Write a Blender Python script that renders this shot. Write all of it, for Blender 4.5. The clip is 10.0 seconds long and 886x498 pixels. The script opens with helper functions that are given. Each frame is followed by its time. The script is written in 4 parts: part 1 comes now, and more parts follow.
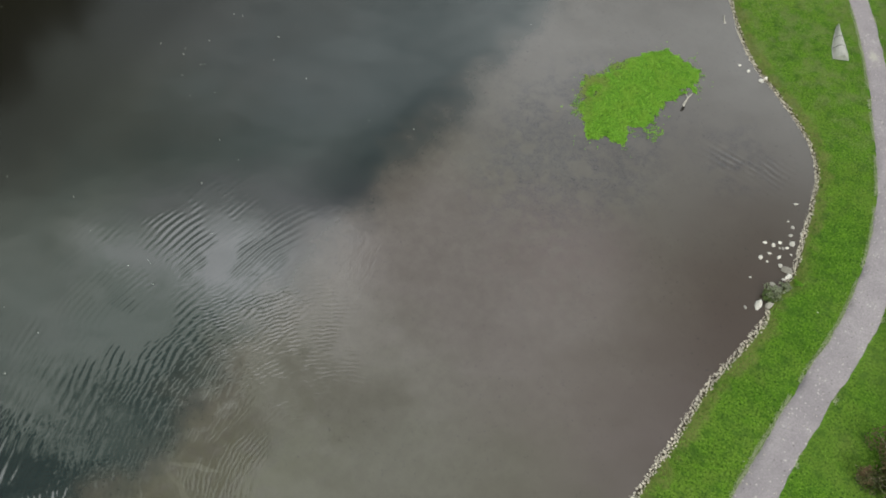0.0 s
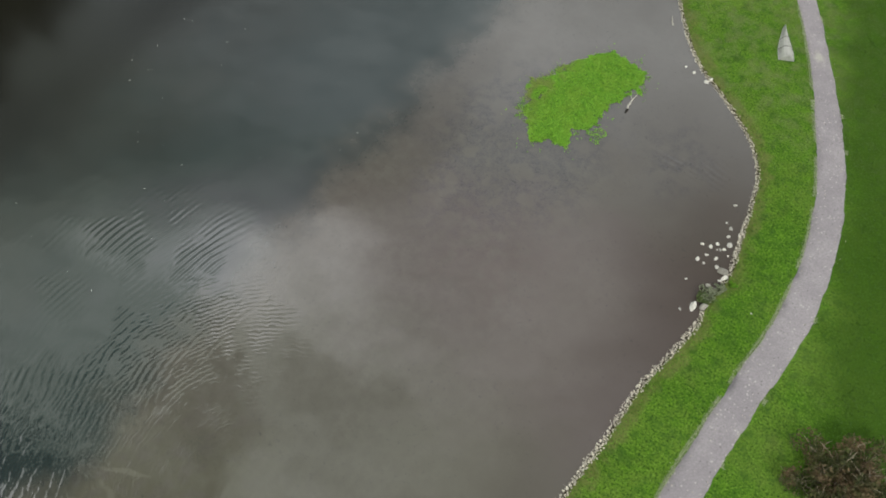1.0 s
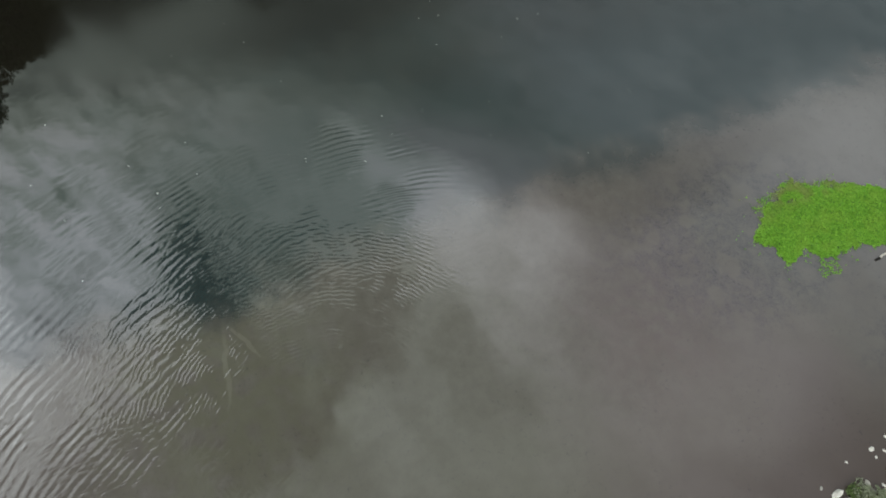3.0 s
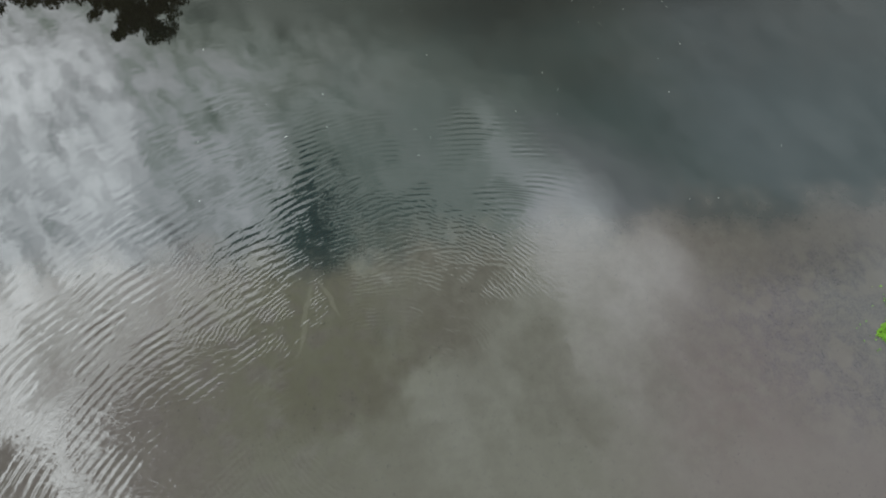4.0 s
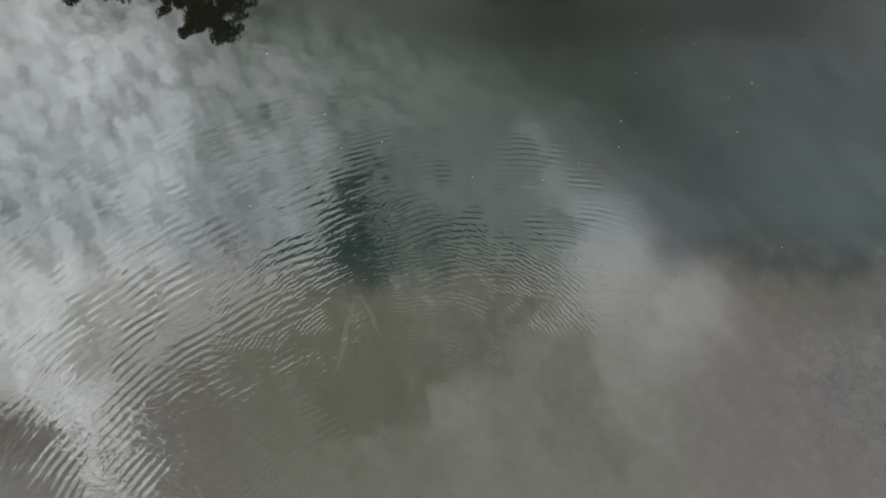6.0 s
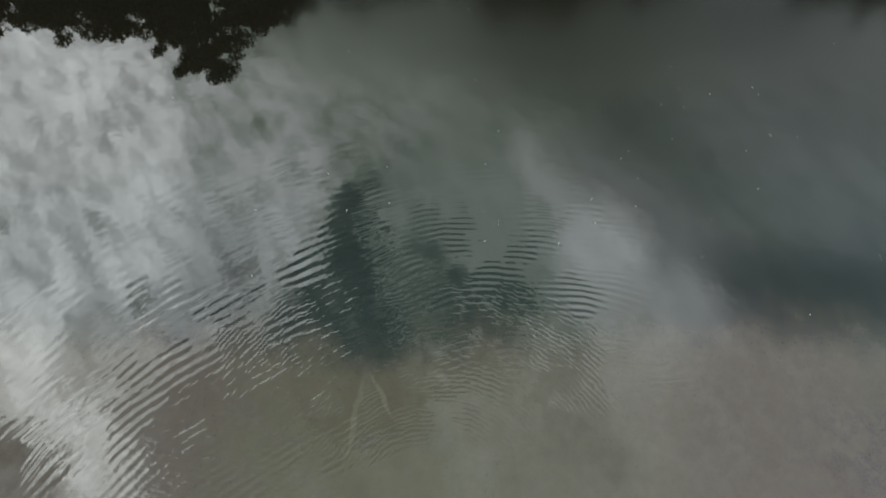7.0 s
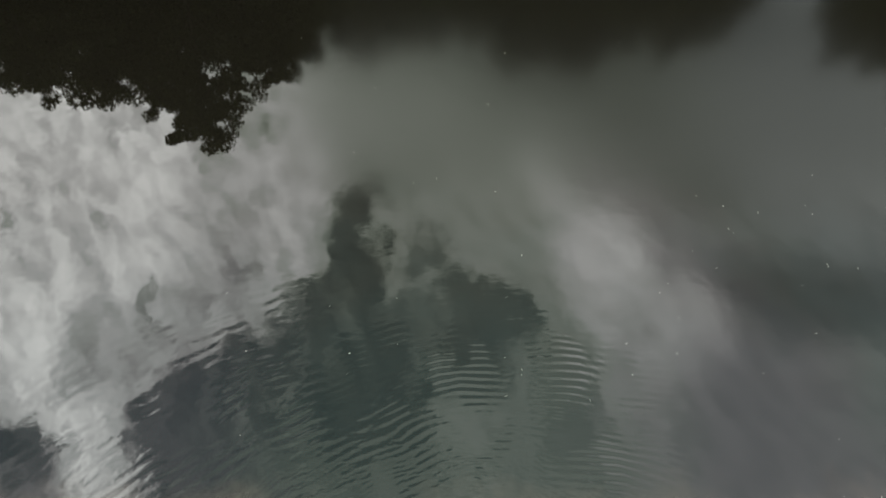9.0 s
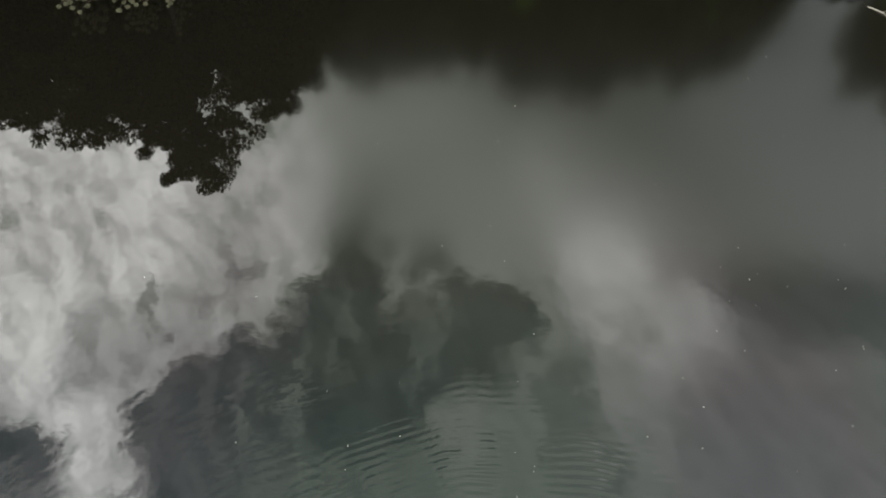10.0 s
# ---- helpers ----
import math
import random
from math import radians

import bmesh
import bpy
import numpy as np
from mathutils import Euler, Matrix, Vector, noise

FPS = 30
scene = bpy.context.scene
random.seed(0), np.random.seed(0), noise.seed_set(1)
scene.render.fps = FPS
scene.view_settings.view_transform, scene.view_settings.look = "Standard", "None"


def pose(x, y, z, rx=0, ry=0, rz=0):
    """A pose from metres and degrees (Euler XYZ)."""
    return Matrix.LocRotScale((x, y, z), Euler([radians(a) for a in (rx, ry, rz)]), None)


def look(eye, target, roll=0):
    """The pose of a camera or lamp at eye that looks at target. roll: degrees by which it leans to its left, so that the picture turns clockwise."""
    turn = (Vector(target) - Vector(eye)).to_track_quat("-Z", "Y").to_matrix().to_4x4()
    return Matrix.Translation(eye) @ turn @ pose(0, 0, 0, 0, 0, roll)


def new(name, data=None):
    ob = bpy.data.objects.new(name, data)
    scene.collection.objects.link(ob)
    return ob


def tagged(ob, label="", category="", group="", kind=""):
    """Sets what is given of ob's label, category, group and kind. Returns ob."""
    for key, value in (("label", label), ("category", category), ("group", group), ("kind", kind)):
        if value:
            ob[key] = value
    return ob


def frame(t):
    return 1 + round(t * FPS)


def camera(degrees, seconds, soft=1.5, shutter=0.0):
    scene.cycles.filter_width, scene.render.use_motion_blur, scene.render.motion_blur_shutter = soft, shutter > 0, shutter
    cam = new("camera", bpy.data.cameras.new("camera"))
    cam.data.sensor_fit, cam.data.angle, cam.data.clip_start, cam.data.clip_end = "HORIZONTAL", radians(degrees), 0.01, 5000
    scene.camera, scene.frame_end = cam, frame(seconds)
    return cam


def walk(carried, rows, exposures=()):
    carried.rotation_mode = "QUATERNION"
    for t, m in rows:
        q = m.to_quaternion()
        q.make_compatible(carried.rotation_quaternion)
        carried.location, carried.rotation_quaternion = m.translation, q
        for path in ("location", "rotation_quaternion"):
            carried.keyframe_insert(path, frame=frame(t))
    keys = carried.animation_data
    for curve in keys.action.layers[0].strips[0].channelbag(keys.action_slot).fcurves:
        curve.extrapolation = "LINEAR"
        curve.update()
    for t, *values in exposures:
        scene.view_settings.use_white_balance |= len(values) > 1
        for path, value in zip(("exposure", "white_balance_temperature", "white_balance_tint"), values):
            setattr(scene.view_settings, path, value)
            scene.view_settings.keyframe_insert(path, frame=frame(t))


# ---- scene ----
cam = camera(64.2, 10.0, soft=1.85)
PATH = [
    (0.0, pose(0.00, 0.00, 40.11, 30.96, -0.07, 36.21)),
    (0.5, pose(1.43, 1.08, 40.27, 30.89, -0.30, 36.38)),
    (1.0, pose(3.27, 2.56, 40.41, 30.90, 0.19, 35.90)),
    (1.5, pose(3.70, 3.37, 40.47, 30.97, 0.16, 41.99)),
    (2.0, pose(3.81, 3.77, 40.51, 31.04, 0.04, 50.28)),
    (2.5, pose(3.91, 4.03, 40.56, 31.05, -0.08, 59.06)),
    (2.7, pose(3.88, 4.18, 40.55, 31.00, -0.10, 62.51)),
    (3.8, pose(3.31, 5.23, 40.24, 29.87, 0.09, 81.45)),
    (4.0, pose(3.36, 5.16, 40.17, 30.03, 0.05, 84.56)),
    (4.5, pose(3.57, 5.03, 39.98, 30.49, 0.00, 90.23)),
    (5.0, pose(3.68, 4.85, 39.80, 30.69, -0.11, 90.45)),
    (5.5, pose(3.10, 4.74, 39.66, 30.85, -0.04, 90.58)),
    (5.7, pose(2.80, 4.70, 39.63, 30.90, 0.05, 90.60)),
    (6.8, pose(-1.24, 3.64, 39.83, 31.70, 0.17, 89.55)),
    (7.0, pose(-2.31, 3.46, 39.84, 31.82, 0.17, 89.60)),
    (7.5, pose(-5.02, 3.14, 39.85, 31.79, 0.12, 89.66)),
    (8.0, pose(-7.67, 3.02, 39.82, 31.92, 0.03, 89.93)),
    (8.5, pose(-10.35, 2.85, 39.76, 32.02, -0.01, 90.24)),
    (9.0, pose(-12.85, 2.67, 39.67, 32.10, -0.08, 90.48)),
    (9.5, pose(-15.57, 2.57, 39.56, 32.17, -0.17, 90.76)),
    (10.0, pose(-18.46, 2.29, 39.41, 32.29, -0.20, 90.89)),
]
EXPOSURES = [(0.0, 0.0, 6400, 13), (1.0, -0.06, 6400, 13), (2.0, -0.16, 6300, 13), (2.5, -0.20, 6220, 12.5), (4.5, 0.06, 6150, 10.5), (5.5, -0.02, 6180, 10), (7.0, -0.11, 6300, 8), (8.5, 0.04, 6550, 10.5), (10.0, 0.16, 6650, 12.5)]
walk(cam, PATH, EXPOSURES)


# ---- node helpers ----
class Nodes:
    """Short ways to wire a node tree."""

    def __init__(self, tree):
        self.tree = tree

    def add(self, kind, props=None, **sockets):
        node = self.tree.nodes.new(kind)
        for key, value in (props or {}).items():
            setattr(node, key, value)
        for key, value in sockets.items():
            self.plug(node.inputs[key.replace("_", " ")], value)
        return node

    def plug(self, socket, value):
        if isinstance(value, bpy.types.NodeSocket):
            self.tree.links.new(value, socket)
        elif value is not None:
            socket.default_value = value

    def math(self, op, a, b=None, c=None, clamp=False):
        node = self.tree.nodes.new("ShaderNodeMath")
        node.operation, node.use_clamp = op, clamp
        for socket, value in zip(node.inputs, (a, b, c)):
            self.plug(socket, value)
        return node.outputs[0]

    def vec(self, op, a, b=None, scale=None):
        node = self.tree.nodes.new("ShaderNodeVectorMath")
        node.operation = op
        self.plug(node.inputs[0], a)
        self.plug(node.inputs[1], b)
        if scale is not None:
            self.plug(node.inputs["Scale"], scale)
        return node.outputs["Value"] if op in ("LENGTH", "DISTANCE", "DOT_PRODUCT") else node.outputs[0]

    def noise(self, vector, scale, detail=3.0, rough=0.55, distortion=0.0):
        node = self.add("ShaderNodeTexNoise", None, Vector=vector, Scale=scale, Detail=detail, Roughness=rough, Distortion=distortion)
        return node.outputs["Fac"]

    def ramp(self, value, low, high, to_low=0.0, to_high=1.0, smooth=True):
        node = self.tree.nodes.new("ShaderNodeMapRange")
        node.interpolation_type = "SMOOTHSTEP" if smooth else "LINEAR"
        for socket, item in zip(node.inputs, (value, low, high, to_low, to_high)):
            self.plug(socket, item)
        return node.outputs[0]

    def mix(self, fac, a, b, blend="MIX"):
        node = self.tree.nodes.new("ShaderNodeMix")
        node.data_type, node.blend_type = "RGBA", blend
        self.plug(node.inputs[0], fac)
        self.plug(node.inputs[6], a if not isinstance(a, tuple) else (*a[:3], 1))
        self.plug(node.inputs[7], b if not isinstance(b, tuple) else (*b[:3], 1))
        return node.outputs[2]

    def blob(self, vector, centre, radii, turn=0.0):
        """A soft round hill of height 1 at centre that ends at the radii."""
        node = self.tree.nodes.new("ShaderNodeMapping")
        node.vector_type = "TEXTURE"
        self.plug(node.inputs["Vector"], vector)
        node.inputs["Location"].default_value = (*centre, 0)
        node.inputs["Rotation"].default_value = (0, 0, radians(turn))
        node.inputs["Scale"].default_value = (*radii, 1)
        return self.ramp(self.vec("LENGTH", node.outputs[0]), 1.0, 0.0)

    def puff(self, vector, centre, radii, turn, soft):
        """A round patch of height 1 with an edge of that softness at the radii."""
        node = self.tree.nodes.new("ShaderNodeMapping")
        node.vector_type = "TEXTURE"
        self.plug(node.inputs["Vector"], vector)
        node.inputs["Location"].default_value = (*centre, 0)
        node.inputs["Rotation"].default_value = (0, 0, radians(turn))
        node.inputs["Scale"].default_value = (*radii, 1)
        return self.ramp(self.vec("LENGTH", node.outputs[0]), 1.0 + soft, 1.0 - soft)


# ---- world, sun ----
world = bpy.data.worlds.new("overcast_sky")
scene.world = world
world.use_nodes = True
world.node_tree.nodes.clear()
w = Nodes(world.node_tree)
way = w.add("ShaderNodeTexCoord").outputs["Generated"]
parts = w.add("ShaderNodeSeparateXYZ", None, Vector=way)
up = w.math("MAXIMUM", parts.outputs["Z"], 0.12)
flat = w.add("ShaderNodeCombineXYZ", None, X=w.math("DIVIDE", parts.outputs["X"], up), Y=w.math("DIVIDE", parts.outputs["Y"], up)).outputs[0]
# clouds lie on a flat layer: flat is the place in it per unit of its height
wind = w.add("ShaderNodeTexNoise", None, Vector=flat, Scale=4.0, Detail=2.5, Roughness=0.5).outputs["Color"]
bent = w.vec("ADD", flat, w.vec("SCALE", w.vec("SUBTRACT", wind, (0.5, 0.5, 0.5)), scale=0.13))
ragged = w.vec("ADD", bent, w.vec("SCALE", w.vec("SUBTRACT", w.add("ShaderNodeTexNoise", None, Vector=flat, Scale=13.0, Detail=5.0, Roughness=0.62).outputs["Color"], (0.5, 0.5, 0.5)), scale=0.19))
light = 1.1
NORTH = [  # brightness offsets fitted to the reflections in view: centre, radii, turn, gain
    ((-0.84, 0.72), (0.30, 0.26), 0, 0.45),
    ((-0.45, 1.00), (0.34, 0.34), 0, 0.8),
    ((-0.02, 1.25), (0.50, 0.34), 0, 0.9),
    ((-0.30, 0.52), (0.32, 0.30), 0, 0.75),
    ((0.06, 0.70), (0.32, 0.36), 20, -0.75),
    ((-0.27, 0.26), (0.24, 0.26), 0, 0.4),
    ((-0.82, 0.38), (0.26, 0.22), 0, -0.5),
    ((-1.15, 0.30), (0.42, 0.32), 0, -0.5),
    ((-1.00, 0.08), (0.24, 0.26), 0, -0.3),
    ((-1.22, 0.12), (0.24, 0.50), 0, -0.45),
    ((-1.20, 0.66), (0.32, 0.34), 0, -0.75),
]
for centre, radii, turn, gain in NORTH:
    light = w.math("MULTIPLY_ADD", w.blob(bent, centre, radii, turn), gain, light)


def overlay(under, where, bank):
    """Lays cloud masses over one another: centre, radii, turn, softness of the edge, radiance."""
    for centre, radii, turn, soft, value in bank:
        mask = w.puff(where, centre, radii, turn, soft)
        under = w.math("MULTIPLY_ADD", mask, w.math("SUBTRACT", value, under), under)
    return under


CLOUD_SHEETS = [
    ((-0.94, -0.84), (0.356, 0.355), 91, 0.5, 3.9),
    ((-0.67, -0.64), (0.414, 0.352), 91, 0.22, 4.3),
    ((-0.88, -0.33), (0.137, 0.183), 91, 0.6, 2.9),
    ((-0.94, -0.16), (0.215, 0.131), 98, 0.8, 1.75),
    ((-0.94, 0.7), (0.237, 0.165), 91, 0.9, 1),
    ((-0.32, 0.52), (0.244, 0.171), 91, 0.6, 1.2),
    ((-0.54, 0.6), (0.209, 0.066), 91, 0.7, 0.65),
    ((-0.65, 0.13), (0.248, 0.216), 91, 0.7, 1.7),
    ((-0.67, -0.34), (0.116, 0.224), 91, 0.7, 2.9),
]
BRIGHT_CLOUDS = [
    ((-0.49, -0.41), (0.161, 0.073), 109, 0.7, 2.4),
    ((-0.52, -0.69), (0.081, 0.054), 91, 0.7, 5.4),
    ((-0.33, -0.55), (0.206, 0.054), 47, 0.5, 4.9),
    ((-0.47, -0.56), (0.041, 0.1), 109, 0.8, 2.6),
    ((-0.74, 0.21), (0.131, 0.028), 31, 0.7, 2.2),
    ((-0.63, 0.26), (0.061, 0.078), 91, 0.7, 3.2),
    ((-0.53, 0.27), (0.119, 0.054), 12, 0.7, 3.2),
    ((-0.5, 0.34), (0.086, 0.064), 74, 0.9, 2.4),
]
DARK_GAPS = [
    ((-0.4, -0.16), (0.277, 0.114), 100, 0.22, 0.5),
    ((-0.6, -0.13), (0.052, 0.159), 91, 0.3, 0.45),
    ((-0.5, -0.2), (0.071, 0.07), 91, 0.35, 0.6),
    ((-0.35, -0.4), (0.077, 0.079), 113, 0.3, 0.7),
    ((-0.26, -0.29), (0.142, 0.075), 91, 0.35, 0.75),
    ((-0.5, 0.05), (0.093, 0.055), 80, 0.3, 0.6),
    ((-0.61, -0.01), (0.034, 0.046), 91, 0.6, 0.8),
    ((-0.28, -0.63), (0.075, 0.041), 73, 0.35, 0.6),
    ((-0.34, 0.2), (0.053, 0.107), 83, 0.4, 1),
]
WISPS = [
    ((-0.4, 0.28), (0.034, 0.086), 91, 0.8, 1.8),
    ((-0.37, -0.22), (0.013, 0.098), 99, 0.7, 0.95),
    ((-0.46, -0.04), (0.016, 0.076), 91, 0.7, 0.85),
    ((-0.33, -0.27), (0.017, 0.079), 112, 0.7, 1),
    ((-0.47, -0.16), (0.013, 0.057), 80, 0.7, 0.8),
    ((-0.29, 0.05), (0.042, 0.096), 99, 0.6, 1.45),
    ((-0.24, -0.17), (0.083, 0.035), 106, 0.6, 1.1),
    ((-0.68, -0.08), (0.021, 0.064), 109, 0.7, 1.6),
    ((-0.52, -0.48), (0.013, 0.025), 91, 0.5, 1.6),
    ((-0.52, -0.37), (0.018, 0.027), 91, 0.5, 1.8),
    ((-0.47, -0.46), (0.014, 0.014), 91, 0.5, 1.4),
    ((-0.59, -0.33), (0.032, 0.02), 91, 0.5, 1.9),
    ((-0.6, -0.25), (0.02, 0.033), 91, 0.5, 2),
]
light = overlay(light, bent, CLOUD_SHEETS)
light = overlay(light, bent, BRIGHT_CLOUDS)
light = overlay(light, ragged, DARK_GAPS)
light = overlay(light, ragged, WISPS)
billow = w.noise(bent, 5.0, 5.0, 0.55)
calm = w.vec("ADD", flat, w.vec("SCALE", w.vec("SUBTRACT", wind, (0.5, 0.5, 0.5)), scale=0.10))
slant = w.add("ShaderNodeMapping", None, Vector=calm)
slant.inputs["Rotation"].default_value = (0, 0, radians(-42))
strokes = w.vec("MULTIPLY", slant.outputs[0], (14.0, 30.0, 1.0))
dapple = w.noise(strokes, 1.0, 4.0, 0.55)
# broken cloud in the south-west, a more even sheet elsewhere
broken = w.ramp(w.add("ShaderNodeSeparateXYZ", None, Vector=bent).outputs["Y"], 0.12, -0.32, 0.27, 1.0)
puffs = w.math("MULTIPLY", w.ramp(billow, 0.25, 0.75, -0.27, 0.27, smooth=False), broken)
cells = w.math("MULTIPLY", w.ramp(dapple, 0.30, 0.64, -0.30, 0.14), broken)
tufts = w.noise(w.vec("MULTIPLY", calm, (13.0, 17.0, 1.0)), 1.0, 3.0, 0.5)
holes = w.math("MULTIPLY", w.ramp(tufts, 0.24, 0.46, -0.18, 0.03), broken)
# long thin streaks drawn out towards the zenith
combed = w.add("ShaderNodeMapping", None, Vector=bent)
combed.inputs["Rotation"].default_value = (0, 0, radians(-22))
streaks = w.math("MULTIPLY", broken, w.ramp(w.noise(w.vec("MULTIPLY", combed.outputs[0], (3.0, 19.0, 1.0)), 1.0, 4.0, 0.6), 0.3, 0.7, -0.17, 0.17, smooth=False))
light = w.math("MULTIPLY", light, w.math("ADD", w.math("ADD", w.math("ADD", 1.0, streaks), holes), w.math("ADD", puffs, cells)))
light = w.math("MULTIPLY", w.math("MAXIMUM", light, 0.32), 0.72)
sky = w.add("ShaderNodeTexSky", {"sky_type": "NISHITA", "sun_disc": False, "sun_elevation": radians(44), "sun_rotation": radians(133)})
# olive low in the west, mauve to both sides, bluish low in the north
reach_out = w.math("MULTIPLY_ADD", w.math("SUBTRACT", billow, 0.5), 0.4, w.vec("LENGTH", bent))
northing = w.math("MULTIPLY_ADD", w.math("SUBTRACT", dapple, 0.5), 0.15, w.add("ShaderNodeSeparateXYZ", None, Vector=bent).outputs["Y"])
olive_part = w.math("MAXIMUM", w.ramp(reach_out, 0.6, 0.95), w.ramp(w.math("ABSOLUTE", northing), 0.42, 0.15))
thin_colour = w.mix(olive_part, (1.01, 0.955, 0.975), (0.86, 1.0, 0.82))
thin_colour = w.mix(w.math("MULTIPLY", w.ramp(northing, 0.30, 0.65), w.ramp(reach_out, 0.70, 0.95)), thin_colour, (0.89, 1.0, 0.955))
cloud_colour = w.mix(w.ramp(light, 0.4, 2.4), thin_colour, (0.97, 1.0, 0.97))
clouds = w.vec("SCALE", cloud_colour, scale=light)
cover = w.ramp(light, 0.2, 1.4, 0.88, 1.0)
shown = w.mix(cover, w.vec("SCALE", sky.outputs[0], scale=0.1), clouds)
back = w.add("ShaderNodeBackground", None, Color=shown, Strength=1.0)
w.add("ShaderNodeOutputWorld", None, Surface=back.outputs[0])

lamp = bpy.data.lights.new("sun", "SUN")
lamp.energy, lamp.angle, lamp.color = 1.7, radians(14), (1.0, 0.97, 0.92)
sun = new("sun", lamp)
sun.matrix_world = look((75, -70, 100), (0, 0, 0))


# ---- materials ----
def material(name):
    mat = bpy.data.materials.new(name)
    mat.use_nodes = True
    mat.node_tree.nodes.clear()
    return mat, Nodes(mat.node_tree)


def finish(n, colour, rough=0.8, height=None, bump=0.3, distance=0.02, spec=0.3, through_light=None):
    normal = None
    if height is not None:
        normal = n.add("ShaderNodeBump", None, Strength=bump, Distance=distance, Height=height).outputs[0]
    shader = n.add("ShaderNodeBsdfPrincipled", None, Roughness=rough)
    n.plug(shader.inputs["Base Color"], colour if not isinstance(colour, tuple) else (*colour, 1))
    shader.inputs["Specular IOR Level"].default_value = spec
    if normal is not None:
        n.plug(shader.inputs["Normal"], normal)
    n.add("ShaderNodeOutputMaterial", None, Surface=shader.outputs[0])


def silt_and_depth(n, level, big, mid, fine):
    """The colours of the silty shallows, with their weed beds and trails, and of the deep."""
    silt = n.mix(n.ramp(mid, 0.3, 0.7), (0.080, 0.068, 0.054), (0.096, 0.083, 0.068))
    silt = n.mix(n.ramp(big, 0.35, 0.7, 0.0, 0.5), silt, (0.073, 0.060, 0.048))
    silt = n.mix(n.ramp(n.noise(level, 5.0, 4, 0.65), 0.5, 0.8, 0.0, 0.35), silt, (0.050, 0.040, 0.032))
    east = n.add("ShaderNodeSeparateXYZ", None, Vector=level).outputs["X"]
    silt = n.mix(n.ramp(n.math("MULTIPLY_ADD", big, 8.0, east), -6.0, 4.0, 0.0, 0.6), silt, (0.086, 0.071, 0.053))
    north = n.add("ShaderNodeSeparateXYZ", None, Vector=level).outputs["Y"]
    silt = n.mix(n.ramp(n.math("MULTIPLY_ADD", big, 10.0, north), 26.0, 44.0, 0.0, 0.6), silt, (0.098, 0.082, 0.080))
    near_bank = n.math("MULTIPLY", n.ramp(n.math("MULTIPLY_ADD", big, 6.0, east), 0.0, 7.5), n.ramp(north, 42.0, 33.0))
    silt = n.mix(n.math("MULTIPLY", near_bank, 0.75), silt, (0.060, 0.044, 0.034))
    # beds of dark water weed round the green island
    bed = n.vec("ADD", level, n.vec("SCALE", n.vec("SUBTRACT", n.add("ShaderNodeTexNoise", None, Vector=level, Scale=0.5, Detail=4.0).outputs["Color"], (0.5, 0.5, 0.5)), scale=5.0))
    weed = n.math("MAXIMUM", n.blob(bed, (-11.5, 32.5), (9.5, 15.0), 0), n.math("MULTIPLY", n.blob(bed, (-1.5, 38.0), (5.0, 6.0)), 0.5))
    weed = n.math("MULTIPLY", n.ramp(weed, 0.0, 0.6), n.ramp(n.noise(level, 2.1, 6, 0.8, 0.6), 0.30, 0.70))
    weed_colour = n.mix(n.ramp(fine, 0.35, 0.7), (0.020, 0.017, 0.023), (0.080, 0.069, 0.076))
    silt = n.mix(n.math("MULTIPLY", weed, 0.86), silt, weed_colour)
    rust = n.math("MULTIPLY", n.blob(bed, (-8.0, 23.5), (7.0, 7.0)), 0.4)
    silt = n.mix(rust, silt, (0.090, 0.063, 0.052))
    olive = n.math("MULTIPLY", n.blob(bed, (-14.0, -3.0), (13.0, 13.0)), 0.75)
    silt = n.mix(olive, silt, (0.080, 0.074, 0.044))
    # pale scuffed trails in the silt
    scuff = n.vec("ADD", level, n.vec("SCALE", n.vec("SUBTRACT", n.add("ShaderNodeTexNoise", None, Vector=level, Scale=0.6, Detail=3.0).outputs["Color"], (0.5, 0.5, 0.5)), scale=0.9))
    trail = n.math("MAXIMUM", n.blob(scuff, (-15.5, -1.7), (3.3, 0.24), -9), n.blob(scuff, (-16.9, -0.2), (2.2, 0.24), 28))
    silt = n.mix(n.math("MULTIPLY", n.ramp(trail, 0.0, 0.5), 0.30), silt, (0.17, 0.16, 0.12))
    # pale patches where the silt was turned over
    pale = n.math("MAXIMUM", n.blob(scuff, (-20.0, 2.9), (1.1, 0.7), 60), n.math("MULTIPLY", n.blob(scuff, (-17.9, 3.4), (0.9, 0.6), 30), 0.7))
    silt = n.mix(n.math("MULTIPLY", n.ramp(pale, 0.1, 0.6), n.ramp(fine, 0.35, 0.6, 0.10, 0.32)), silt, (0.180, 0.172, 0.155))
    west = n.add("ShaderNodeSeparateXYZ", None, Vector=level).outputs["X"]
    # near-black deep colour: the water's loss of light is put into it
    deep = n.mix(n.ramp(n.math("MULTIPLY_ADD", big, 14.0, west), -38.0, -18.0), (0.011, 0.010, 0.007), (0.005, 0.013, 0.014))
    litter = n.math("MULTIPLY", n.ramp(n.noise(level, 3.2, 5, 0.75), 0.56, 0.70), n.math("MAXIMUM", n.ramp(n.noise(level, 0.25, 3), 0.40, 0.62, 0.1, 0.8), n.math("MULTIPLY", n.ramp(east, -17.0, -19.5), 0.9)))
    silt = n.mix(litter, silt, (0.034, 0.030, 0.026))
    smudge = n.math("MULTIPLY", n.ramp(n.blob(scuff, (-14.4, 3.2), (2.2, 1.5), 20), 0.0, 0.9), n.ramp(fine, 0.35, 0.65, 0.05, 0.35))
    silt = n.mix(smudge, silt, (0.040, 0.036, 0.032))
    return silt, deep


